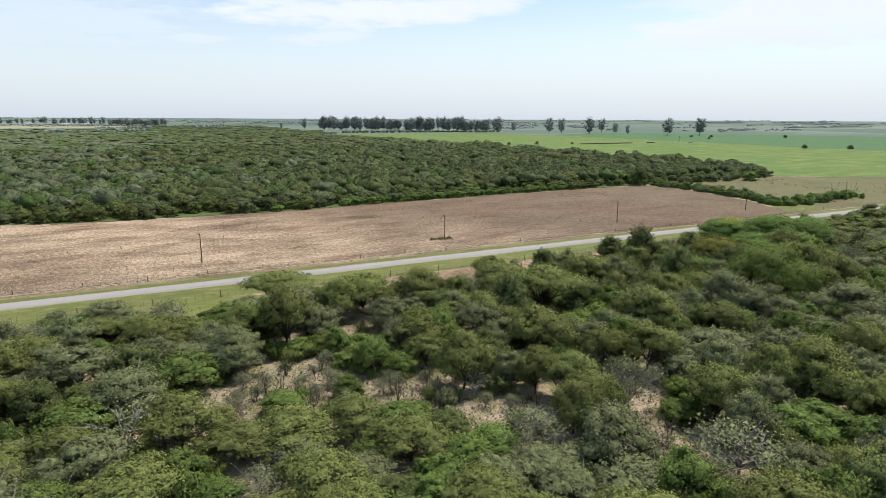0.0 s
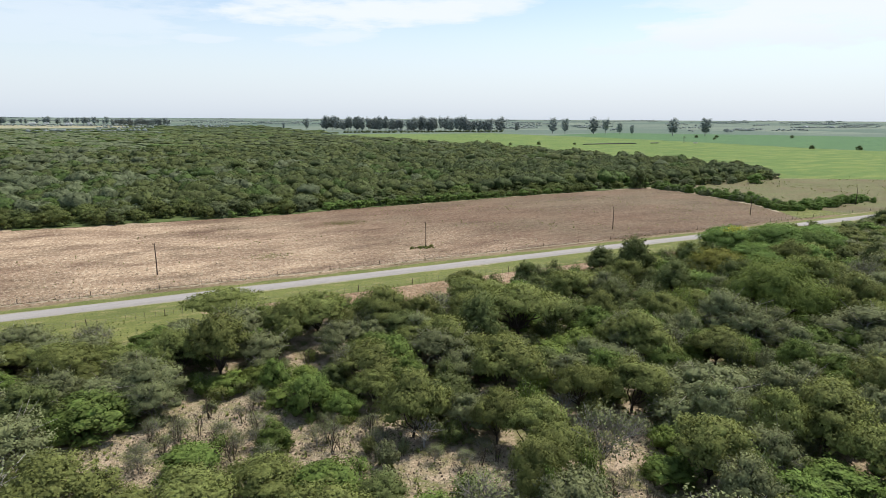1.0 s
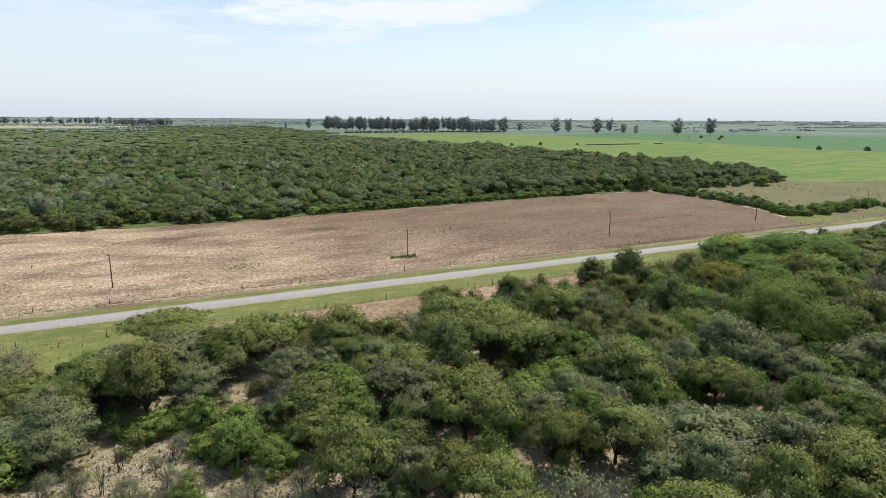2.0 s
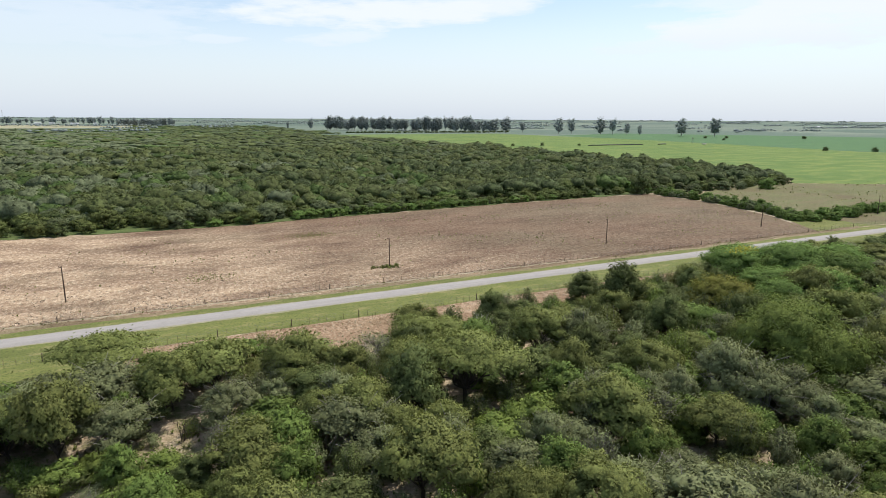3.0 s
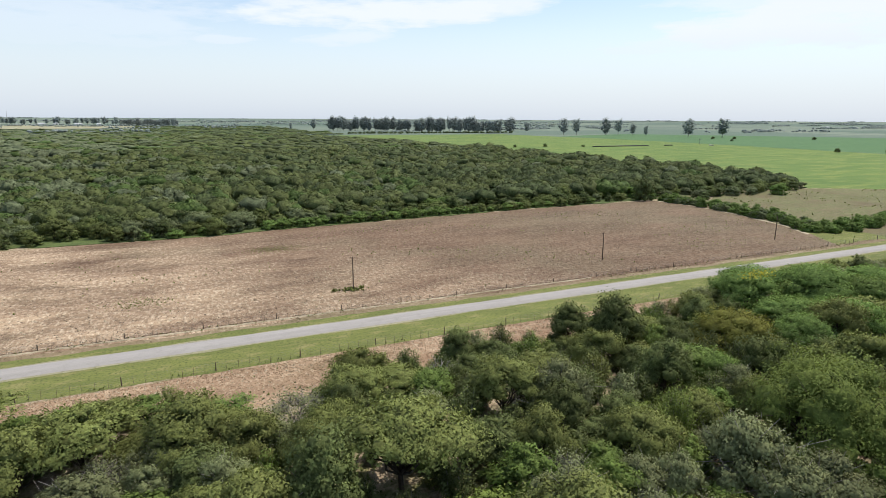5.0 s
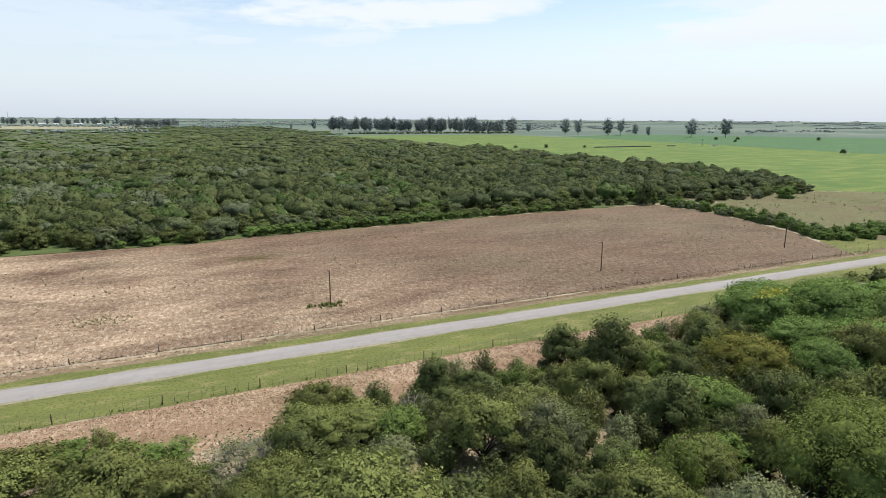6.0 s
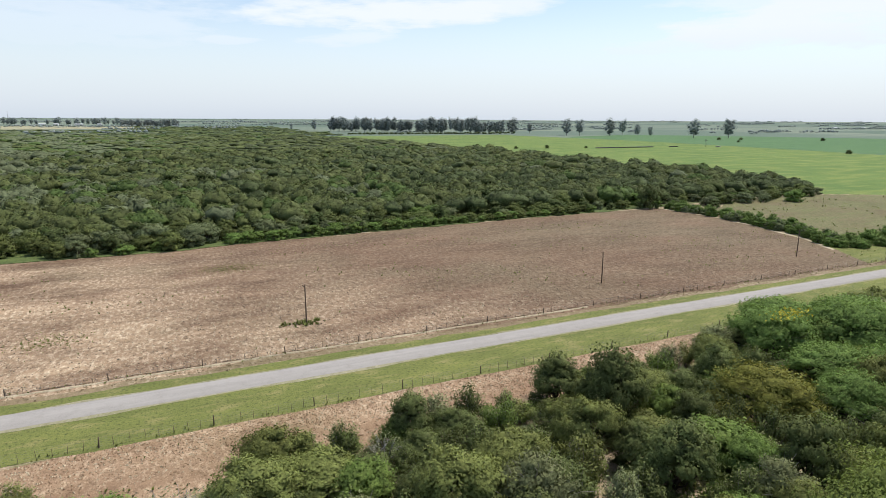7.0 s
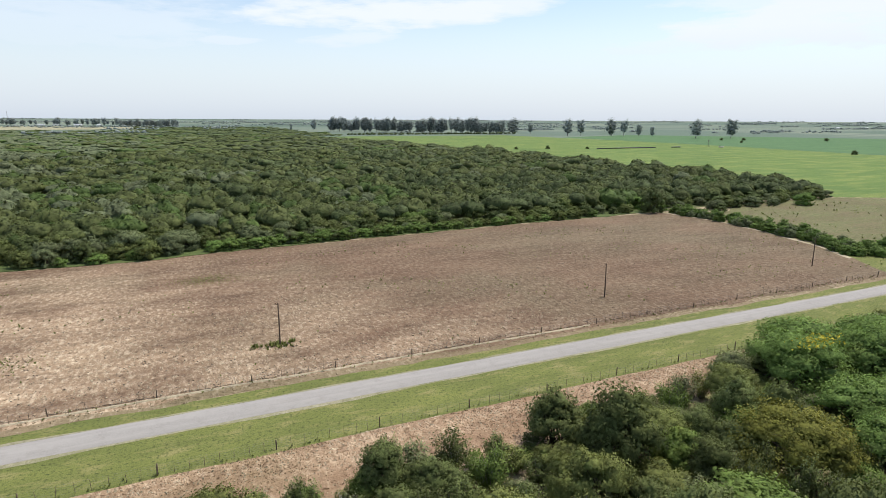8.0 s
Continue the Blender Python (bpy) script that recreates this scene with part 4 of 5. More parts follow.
for k in range(72):
    x = -42 + 2.4 * k + rng.uniform(-0.8, 0.8)
    y = rim_of_bush(x) - rng.uniform(0.2, 3.0)
    if not 16 < x < 47 and not any((x - a) ** 2 + (y - b) ** 2 < (0.55 * q) ** 2 for a, b, q in taken):
        s = rng.uniform(0.55, 1.0)
        put(SHRUB[rng.integers(4)] if k % 3 else GREENTREE[k % 4], x, y, s if k % 3 else s * 0.75)
print("near bush", len(taken))


# ---- the far bush ----
def in_far_bush(x, y):
    left = np.interp(x, [-900, -420, -60, -25, 15, 58, 112, 180, 232, 290, 345, 360], [260, 250, 231, 224, 223, 225, 229, 233, 233, 240, 243, 260])
    right = np.interp(y, [222, 240, 262, 340, 500, 860, 1290, 1900], [238, 352, 362, 366, 378, 378, 300, 420])
    return (y > left + 1.8 * np.sin(x * 0.23) + 1.4 * np.sin(x * 0.087 + 1)) & (x < right)


def cluster(count, width, height, size, lobes=14, rings=9, seg=16):
    """A far crown: one lobed dome of foliage with leaf sprays over it; points, triangles, a direction for each corner."""
    th, ph = np.linspace(0.0, 2.0, rings), np.linspace(0, 2 * math.pi, seg, endpoint=False)
    d = np.stack([np.outer(np.sin(th), np.cos(ph)), np.outer(np.sin(th), np.sin(ph)), np.outer(np.cos(th), np.ones(seg))], -1).reshape(-1, 3)
    # lobes spread over the dome; the surface is the farthest of them along each direction
    up = 1 - 1.25 * (np.arange(lobes) + 0.5) / lobes
    turn = np.arange(lobes) * 2.4 + rng.uniform(-0.4, 0.4, lobes)
    flat = np.sqrt(1 - up ** 2)
    heart = np.stack([flat * np.cos(turn), flat * np.sin(turn), up], 1) * rng.uniform(0.5, 0.8, (lobes, 1))
    ball = rng.uniform(0.28, 0.42, lobes)
    along = d @ heart.T
    deep = ball[None] ** 2 - (heart ** 2).sum(1)[None] + along ** 2
    r = np.where(deep > 0, along + np.sqrt(np.maximum(deep, 0)), 0.0).max(1).clip(0.5, 1.15)
    r[:seg] = r[:seg].max()
    tall = height * 0.5
    shape = np.array([width * 0.5, width * 0.5, tall])
    v = d * r[:, None] * shape + np.array([0, 0, tall])
    v[:, 2] = np.maximum(v[:, 2], -0.1)
    i, j = np.arange(rings - 1)[:, None], np.arange(seg)[None, :]
    q = np.stack([i * seg + j, (i + 1) * seg + j, (i + 1) * seg + (j + 1) % seg, i * seg + (j + 1) % seg], -1).reshape(-1, 4)
    tri = np.concatenate([q[:, [0, 1, 2]], q[:, [0, 2, 3]]])
    flatn = np.cross(v[tri[:, 1]] - v[tri[:, 0]], v[tri[:, 2]] - v[tri[:, 0]])
    nrm = np.zeros_like(v)
    for k in range(3):
        np.add.at(nrm, tri[:, k], flatn)
    nrm = unit(unit(nrm) + unit(d / shape) * 0.35)
    k = rng.integers(0, len(v), count)
    lv, lf, ln = leaves(v[k] + rng.normal(size=(count, 3)) * 0.05 * shape * np.array([1, 1, 0.4]) + nrm[k] * rng.uniform(0.02, 0.09, (count, 1)) * tall, unit(nrm[k] + rng.normal(size=(count, 3)) * 0.25), size, 0.3, 1.8)
    return np.concatenate([v, lv]), np.concatenate([tri, lf + len(v)]), np.concatenate([nrm[tri].reshape(-1, 3), np.repeat(ln, 3, axis=0)])


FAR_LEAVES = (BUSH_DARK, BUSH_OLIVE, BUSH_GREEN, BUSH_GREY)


def thicket(name, label, places, make, variants, material):
    """Many crowns too far to count, joined in one mesh."""
    shapes = [make() for k in range(variants)]
    vs, fs, ns, base = [], [], [], 0
    for x, y, s, sz in places:
        v, f, nrm = shapes[rng.integers(variants)]
        a = rng.uniform(0, 6.28)
        c, d = math.cos(a), math.sin(a)
        vs.append(np.stack([(v[:, 0] * c - v[:, 1] * d) * s + x, (v[:, 0] * d + v[:, 1] * c) * s + y, v[:, 2] * sz + rise(x, y)], 1))
        ns.append(np.stack([nrm[:, 0] * c - nrm[:, 1] * d, nrm[:, 0] * d + nrm[:, 1] * c, nrm[:, 2]], 1))
        fs.append(f + base)
        base += len(v)
    return tagged(new(name, mesh_of(name, np.concatenate(vs), np.concatenate(fs), material, normals=np.concatenate(ns))), label, "thicket", kind="stuff")


def scatter(x0, x1, y0, y1, spacing, inside):
    nx, ny = int((x1 - x0) / spacing), int((y1 - y0) / spacing)
    gx, gy = np.meshgrid(np.arange(nx), np.arange(ny))
    x = x0 + (gx + rng.uniform(0, 1, gx.shape)) * spacing
    y = y0 + (gy + rng.uniform(0, 1, gx.shape)) * spacing
    keep = inside(x, y)
    return x[keep], y[keep]


def grade(x, y):
    return np.array([noise.noise((a * 0.02, b * 0.02, 2)) + 0.5 * noise.noise((a * 0.1, b * 0.1, 7)) for a, b in zip(x, y)])


def spread(label, x, y, make, variants, low=0.5, high=1.5, tall=1.0):
    """Crowns at these places, sorted into four kinds of foliage."""
    g = grade(x, y) + rng.normal(size=len(x)) * 0.2
    # towards low x more crowns take the paler grey, imitating haze by colour
    order = np.digitize(g + np.clip((60 - x) / 220, -0.3, 0.6), [-0.34, 0.2, 0.42])
    for k, leaf in enumerate(FAR_LEAVES):
        sizes = low + (high - low) * rng.uniform(0, 1, len(x)) ** 1.4
        places = [(a, b, s, (0.3 + 0.7 * s) * tall * rng.uniform(0.75, 1.4)) for a, b, s in zip(x[order == k], y[order == k], sizes)]
        if places:
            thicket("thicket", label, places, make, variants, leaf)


# the rim of the far bush, tree by tree
rim = []
for attempt in range(9000):
    x, y = rng.uniform(-75, 352), rng.uniform(221, 258)
    if not in_far_bush(x, y) or y > 243 or any((x - a) ** 2 + (y - b) ** 2 < 5.2 ** 2 for a, b in rim):
        continue
    rim.append((x, y))
    bright = x > 55 and noise.noise((x * 0.05, y * 0.05, 11)) > 0.22
    front = in_far_bush(x, y - 5)
    s = rng.uniform(0.7, 1.15) * (1.1 if front else 0.72 if x > 55 else 0.95)
    put(EDGE[rng.choice([3, 5]) if bright else rng.choice([0, 1, 2, 4])], x, y, s, s * rng.uniform(0.85, 1.15))
print("rim", len(rim))
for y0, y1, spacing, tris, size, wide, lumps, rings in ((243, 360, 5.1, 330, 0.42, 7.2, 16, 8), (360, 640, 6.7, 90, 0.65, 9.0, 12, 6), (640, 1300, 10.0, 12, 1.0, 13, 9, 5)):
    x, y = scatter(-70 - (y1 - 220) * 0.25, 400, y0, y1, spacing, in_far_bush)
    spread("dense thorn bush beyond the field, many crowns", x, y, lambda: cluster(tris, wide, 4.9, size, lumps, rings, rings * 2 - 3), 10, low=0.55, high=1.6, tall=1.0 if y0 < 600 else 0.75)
    print("far", y0, len(x))
x, y = scatter(-700, 620, 1300, 2350, 25, lambda x, y: (x < 380 + 0.02 * y) & (x > -420 - 0.12 * y) & ~((y > 1900) & (x < -20)))
spread("hazy bush on the plain towards the horizon", x, y, lambda: cluster(6, 28, 6.0, 3.0, 9, 5, 8), 5, tall=0.5)
print("horizon bush", len(x))


# bush round about, outside the view
def outside(x, y):
    near = np.array([in_view_bush(a, b) for a, b in zip(x.ravel(), y.ravel())]).reshape(x.shape)
    return ~near & (y < 90) & ((x < -52) | (y < 45) | (x > 225))


x, y = scatter(-130, 250, -70, 112, 5.6, outside)
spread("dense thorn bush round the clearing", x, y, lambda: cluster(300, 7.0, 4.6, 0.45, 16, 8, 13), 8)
print("outer", len(x))
x, y = scatter(-300, -78, 240, 420, 9, in_far_bush)
spread("dense thorn bush beyond the field, many crowns", x, y, lambda: cluster(30, 11.0, 5.0, 1.0, 12, 6, 9), 5)


# ---- poles and fences ----
CERAMIC = plain_material("brown_ceramic", (0.09, 0.05, 0.035), 0.3, (0.13, 0.08, 0.055))


def tube_mesh(name, paths, material, sides=6):
    return mesh_of(name, *tubes(paths, sides), material, True)


def utility_pole(x):
    root = tagged(new("utility_pole"), "dark wooden utility pole standing in the field", "utility pole", "poles along the field")
    root.location = (x, 145, 0)
    part("shaft", tube_mesh("shaft", [[((0, 0, -0.2), 0.13), ((0.02, 0, 3.6), 0.115), ((0.0, 0.03, 7.3), 0.09), ((0, 0.03, 7.32), 0.0)]], POLE_WOOD, 8), root)
    bracket = part("bracket", tube_mesh("bracket", [[((-0.05, 0.0, 7.0), 0.05), ((-0.45, 0.0, 7.12), 0.05)]], POLE_WOOD), root)
    part("insulator", tube_mesh("insulator", [[((-0.4, 0, 7.1), 0.02), ((-0.4, 0, 7.2), 0.07), ((-0.4, 0, 7.32), 0.06), ((-0.4, 0, 7.36), 0.01)]], CERAMIC), bracket, "small brown ceramic insulator")
    return root


for x in (-134.8, -68.2, -1.6, 65.0, 131.6, 198.2, 264.8, 331.4):
    utility_pole(x)


def fence(name, y, x0, x1, first, gap, droppers, label, high):
    root = tagged(new(name), label, "fence")
    wood = tube_mesh("post", [[((0, 0, -0.2), 0.085), ((0.01, 0, high * 0.6), 0.08), ((0, 0.01, high), 0.07), ((0, 0.01, high + 0.02), 0.0)]], POST_WOOD)
    thin = tube_mesh("dropper", [[((0, 0, 0.02), 0.028), ((0, 0.01, high * 0.9), 0.024), ((0, 0.01, high * 0.9 + 0.01), 0.0)]], POST_WOOD, 4)
    for k in range(int((x0 - first) / gap), int((x1 - first) / gap)):
        for d in range(droppers + 1):
            x = first + (k + d / (droppers + 1)) * gap + rng.uniform(-0.12, 0.12)
            ob = part("post" if d == 0 else "dropper", wood if d == 0 else thin, root)
            ob.location = (x, y + rng.uniform(-0.06, 0.06), 0)
            ob.rotation_euler = (rng.uniform(-0.06, 0.06), rng.uniform(-0.07, 0.07), rng.uniform(0, 6))
            ob.scale = (1, 1, rng.uniform(0.9, 1.08))
    part("wire", tube_mesh("wire", [[((x0, y, z), 0.006), ((x1, y, z), 0.006)] for z in (0.25, 0.5, 0.75, 1.0, high - 0.06)], WIRE, 3), root)
    return root


fence("field_fence", 132.4, -110, 330, 46.7, 12.1, 5, "wire fence of weathered wooden posts along the brown field", 1.2)
fence("road_fence", 113.1, -110, 240, 46.9, 12.1, 7, "wire fence of weathered wooden posts and thin droppers by the verge", 1.3)


# ---- weeds and tufts ----
def tufts(name, label, places, leaf, high, blades=7):
    """Small clumps of upright blades, too many to count."""
    n = len(places)
    foot = np.repeat(np.column_stack([places, np.full(n, 0.1)]), blades, axis=0)
    size = np.repeat(rng.uniform(0.5, 1.4, n) * high, blades)[:, None]
    a = rng.uniform(0, 6.28, n * blades)
    lean = np.column_stack([np.cos(a), np.sin(a), np.zeros(n * blades)])
    side = np.column_stack([-np.sin(a), np.cos(a), np.zeros(n * blades)])
    tip = foot + size * (lean * rng.uniform(0.3, 0.9, (n * blades, 1)) + np.array([0, 0, 1.0]) * rng.uniform(0.5, 1.0, (n * blades, 1)))
    v = np.stack([foot - side * size * 0.28, foot + side * size * 0.28, tip], 1).reshape(-1, 3)
    return tagged(new(name, mesh_of(name, v, np.arange(len(v)).reshape(-1, 3), leaf)), label, "weeds", kind="stuff")


def strewn(x0, x1, y0, y1, count, seed, cut):
    """Places in drifts."""
    x, y = rng.uniform(x0, x1, count * 4), rng.uniform(y0, y1, count * 4)
    g = np.array([noise.noise((a * 0.03, b * 0.05, seed)) for a, b in zip(x, y)])
    keep = g + rng.normal(size=len(x)) * 0.1 > cut
    return np.column_stack([x[keep], y[keep]])[:count]


tufts("field_weeds", "small dark weeds scattered over the stubble", strewn(70, 226, 136, 222, 480, 3, 0.1), LEAF_OLIVE, 0.36)
tufts("field_weeds", "small dark weeds scattered over the stubble", strewn(-40, 75, 136, 216, 150, 8, 0.1), LEAF_OLIVE, 0.34)
tufts("green_weeds", "low patch of green weeds in the stubble", np.column_stack([rng.normal(24, 3.6, 260), rng.normal(153, 1.8, 260)]), LEAF_OLIVE, 0.2)
tufts("green_weeds", "low patch of green weeds round a pole", np.column_stack([rng.normal(64.6, 1.6, 60), rng.normal(145.0, 0.8, 60)]), LEAF_OLIVE, 0.6)
tufts("pasture_weeds", "small weeds over the dry pasture", strewn(246, 400, 140, 225, 300, 5, 0.0), LEAF_OLIVE, 0.6)
tufts("fence_weeds", "weeds along the foot of the fence", np.column_stack([rng.uniform(-40, 220, 300), 113.0 + rng.normal(size=300) * 0.25]), LEAF_OLIVE, 0.24)
tufts("fence_weeds", "weeds along the foot of the fence", np.column_stack([rng.uniform(-60, 225, 300), 132.2 + rng.normal(size=300) * 0.4]), LEAF_OLIVE, 0.24)
tufts("strip_weeds", "weeds on the bare strip", strewn(-40, 150, 99, 112, 220, 6, -0.05), LEAF_OLIVE, 0.28)
tufts("clearing_grass", "tufts of grass between the trees", strewn(-40, 60, 28, 84, 1800, 4, -0.2), LEAF_OLIVE, 0.4)
tufts("olive_weeds", "low olive weeds in the stubble", np.column_stack([rng.normal(57, 4.2, 5000), rng.normal(193, 2.4, 5000)]), LEAF_OLIVE, 0.075)

# ---- hedge and shrubs by the pasture ----
def hedge_line(points, wide, gap, kinds, low, high):
    for (x0, y0), (x1, y1) in zip(points, points[1:]):
        d = math.hypot(x1 - x0, y1 - y0)
        for k in range(int(d / gap)):
            f = (k + rng.uniform(0, 1)) * gap / d
            o = rng.uniform(-wide, wide)
            s = rng.uniform(low, high)
            put(kinds[rng.integers(len(kinds))], x0 + (x1 - x0) * f + o * (y1 - y0) / d, y0 + (y1 - y0) * f - o * (x1 - x0) / d, s, s * rng.uniform(0.8, 1.2))


# the low bright row at the field's end, and a few tall trees of the far bush
for k in range(38):
    x = 62 + 3.7 * k + rng.uniform(-1, 1)
    y = np.interp(x, [58, 112, 180, 232], [225, 229, 232.5, 233]) + rng.uniform(-0.8, 1.2)
    s = rng.uniform(0.6, 0.95) if x < 138 else rng.uniform(0.5, 0.75)
    put(EDGE[3 if k % 3 else 5] if x < 138 or k % 2 else EDGE[0], x, y, s, s * rng.uniform(0.8, 1.0))
for proto, x, y, w, h in [(EDGE[1], 104, 262, 10, 9.5), (EDGE[1], 47, 362, 16, 11), (EDGE[1], 62, 366, 14, 10), (EDGE[3], 305, 221, 9, 6), (EDGE[2], 40, 231, 11, 7), (EDGE[2], 52, 229, 10, 6.5), (EDGE[1], 17, 232, 10, 6.5), (EDGE[3], 33, 221.5, 5, 3), (EDGE[3], 41, 222.5, 4.5, 3), (EDGE[3], 25, 221.5, 4, 2.6), (EDGE[1], 150, 290, 14, 9), (EDGE[1], 190, 300, 13, 8.5), (EDGE[2], 175, 268, 11, 8), (EDGE[1], 168, 262, 12, 8.5)]:
    put(proto, x, y, w / 7.5, h / 5.0)
put(EDGE[1], 227.5, 231.0, 11.5 / 7.5, 10.0 / 5.0)
hedge_line([(236, 228), (238, 206), (236, 184), (230, 162), (224, 150)], 4.0, 0.8, HEDGE, 0.5, 1.05)
hedge_line([(220, 147), (240, 149), (262, 151), (284, 150)], 5.5, 1.2, HEDGE[::2], 0.6, 1.0)
hedge_line([(252, 224), (300, 232), (346, 238)], 5.0, 3.0, [EDGE[0], EDGE[1], EDGE[2]], 0.7, 1.05)
hedge_line([(205, 106), (250, 112)], 4.0, 3.0, [EDGE[3], EDGE[1]], 0.7, 1.0)


# ---- tall gum trees on the horizon ----
def gum(width, height, lobes=15, bottom=0.28):
    root = tagged(new("gum_tree"), "tall grey-green gum tree with an airy crown on a long trunk", "tree", "gum trees")
    ls = []
    for k in range(lobes):
        f = (k + 0.5) / lobes
        r, a = width * 0.33 * math.sin(math.pi * (0.2 + 0.58 * f)) * rng.uniform(0.5, 1.1), k * 2.4
        s = width * rng.uniform(0.17, 0.25)
        ls.append((np.array([r * math.cos(a), r * math.sin(a), height * (bottom + (0.93 - bottom) * f)]), s, s * 0.85))
    paths = [bend((0, 0, -0.5), (0, 0, height * 0.9), 0.7, 0.15, 5, 0.02)]
    paths += [bend((0, 0, c[2] * 0.7), c, 0.25, 0.08, 2) for c, s, h in ls]
    part("trunk", tube_mesh("trunk", paths, BARK_GREY, 5), root)
    part("inner_foliage", mesh_of("inner_foliage", *inner_mass(ls, 0.5), LEAF_GUM_HAZE, True), root)
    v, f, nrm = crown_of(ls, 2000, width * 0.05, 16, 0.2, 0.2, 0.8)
    part("crown", mesh_of("crown", v, f, LEAF_GUM_HAZE, normals=nrm), root)
    return root


GUMS = [gum(23, 34, 17, b) for b in (0.2, 0.26, 0.14, 0.3, 0.22, 0.16)]
for k, (x, y, h, w) in enumerate([(1062, 978, 38, 1.1), (1120, 940, 39, 1.1), (1004, 1172, 38, 1.1), (1022, 1150, 36, 0.95), (1044, 1125, 27, 0.9), (1060, 1100, 23, 0.8), (905, 1205, 38, 1.1), (931, 1190, 37, 0.9), (858, 1370, 38, 1.3), (888, 1335, 26, 0.9), (470, 1860, 34, 1.0), (420, 1950, 22, 0.8)]):
    put(GUMS[k % 6], x, y, h / 34 * w, h / 34)
for k in range(54):
    f = (k + rng.uniform(0, 0.8)) / 54
    x, y = 494 + 330 * f, 1760 - 400 * f
    put(GUMS[k % 6], x + rng.uniform(-8, 8), y + rng.uniform(-10, 10), rng.uniform(0.75, 1.3), rng.uniform(0.8, 1.2))
for k in range(22):
    put(GUMS[k % 6], -62 + k * 8.5 + rng.uniform(-5, 5), 2480 + rng.uniform(-25, 25), rng.uniform(0.7, 1.1), rng.uniform(0.75, 1.0))

# tree lines and hedges too far to count
lines_x, lines_y = [], []
for k in range(150):
    bearing, d = radians(rng.uniform(-14, 68)), 1500 + 3100 * rng.uniform() ** 0.8
    cx, cy = d * math.sin(bearing), d * math.cos(bearing)
    n, lean = int(rng.integers(2, 30)), rng.uniform(-0.25, 0.25)
    for j in range(n):
        lines_x.append(cx + j * 9 + rng.uniform(-4, 4))
        lines_y.append(cy + j * 9 * lean + rng.uniform(-4, 4))
lx, ly = np.array(lines_x), np.array(lines_y)
keep = np.hypot(lx - 60, ly - 100) < 4700
keep &= ~((lx > 300) & (lx < 1250) & (ly < 1500))
lx, ly = lx[keep], ly[keep]
# these lines share the paled gum colour, which stands for haze
thicket("tree_line", "distant tree lines and hedgerows across the plain", [(a, b, rng.uniform(0.6, 1.2), rng.uniform(0.4, 1.1)) for a, b in zip(lx, ly)], lambda: cluster(8, 13, 9, 2.6, 8, 5, 7), 5, LEAF_GUM_HAZE)
hx = np.linspace(430, 850, 75)
thicket("hedge", "low dark hedge below the row of gum trees", [(a + rng.uniform(-3, 3), 1345 + rng.uniform(-5, 5), rng.uniform(0.7, 1.1), rng.uniform(0.7, 1.1)) for a in hx], lambda: cluster(30, 10, 6.5, 1.4, 9, 5, 8), 4, BUSH_DARK)
print("lines", len(lx))
for x, y, s in [(394, 700, 1.1), (420, 690, 0.8), (450, 694, 0.7), (495, 691, 0.9), (545, 676, 0.6), (740, 462, 1.0), (772, 425, 1.1), (1150, 760, 1.2), (1000, 860, 1.0), (1040, 845, 1.0), (930, 760, 0.8)]:
    put(EDGE[1], x, y, s)
# the wooded horizon on the far side, with a pale plot, sheds and a mast before it
for k in range(30):
    f = (k + rng.uniform(0, 1)) / 30
    if noise.noise((k * 0.31, 2, 8)) > -0.25:
        s = rng.uniform(0.55, 0.9)
        ob = put(GUMS[k % 6], -520 + 430 * f, 2780 + rng.uniform(-40, 40), s * 1.1, s)
        ob.location.z = rise(ob.location.x, ob.location.y)


def plot(name, corners, material, label):
    """A far piece of farmland that follows the rise of the plain."""
    (ax, ay), (bx, by), (cx, cy), (dx, dy) = corners
    u, w = np.meshgrid(np.linspace(0, 1, 14), np.linspace(0, 1, 14))
    x = (1 - w) * ((1 - u) * ax + u * bx) + w * ((1 - u) * dx + u * cx)
    y = (1 - w) * ((1 - u) * ay + u * by) + w * ((1 - u) * dy + u * cy)
    v = np.stack([x, y, rise(x, y) + 0.35], -1).reshape(-1, 3)
    i, j = np.arange(13)[:, None], np.arange(13)[None, :]
    f = np.stack([i * 14 + j, i * 14 + j + 1, (i + 1) * 14 + j + 1, (i + 1) * 14 + j], -1).reshape(-1, 4)
    return tagged(new(name, mesh_of(name, v, f, material)), label, "field", kind="structure")


plot("pale_plot", [(-430, 2040), (0, 2120), (40, 2460), (-520, 2600)], DRY, "pale dry grass plot before the far trees")

def box_mesh(name, x, y, z, material, roof=0.0):
    """A box of that size on the ground; with roof: a gable of that height instead."""
    bm = bmesh.new()
    a, b = x / 2, y / 2
    if roof:
        v = [bm.verts.new(p) for p in ((-a, -b, z), (a, -b, z), (a, b, z), (-a, b, z), (-a, 0, z + roof), (a, 0, z + roof))]
        for f in ((0, 1, 5, 4), (2, 3, 4, 5), (0, 4, 3), (1, 2, 5), (3, 2, 1, 0)):
            bm.faces.new([v[k] for k in f])
    else:
        v = [bm.verts.new((p, q, r)) for r in (0, z) for p, q in ((-a, -b), (a, -b), (a, b), (-a, b))]
        for f in ((0, 1, 5, 4), (1, 2, 6, 5), (2, 3, 7, 6), (3, 0, 4, 7), (4, 5, 6, 7)):
            bm.faces.new([v[k] for k in f])
    me = bpy.data.meshes.new(name)
    bm.to_mesh(me)
    bm.free()
    me.materials.append(material)
    return me


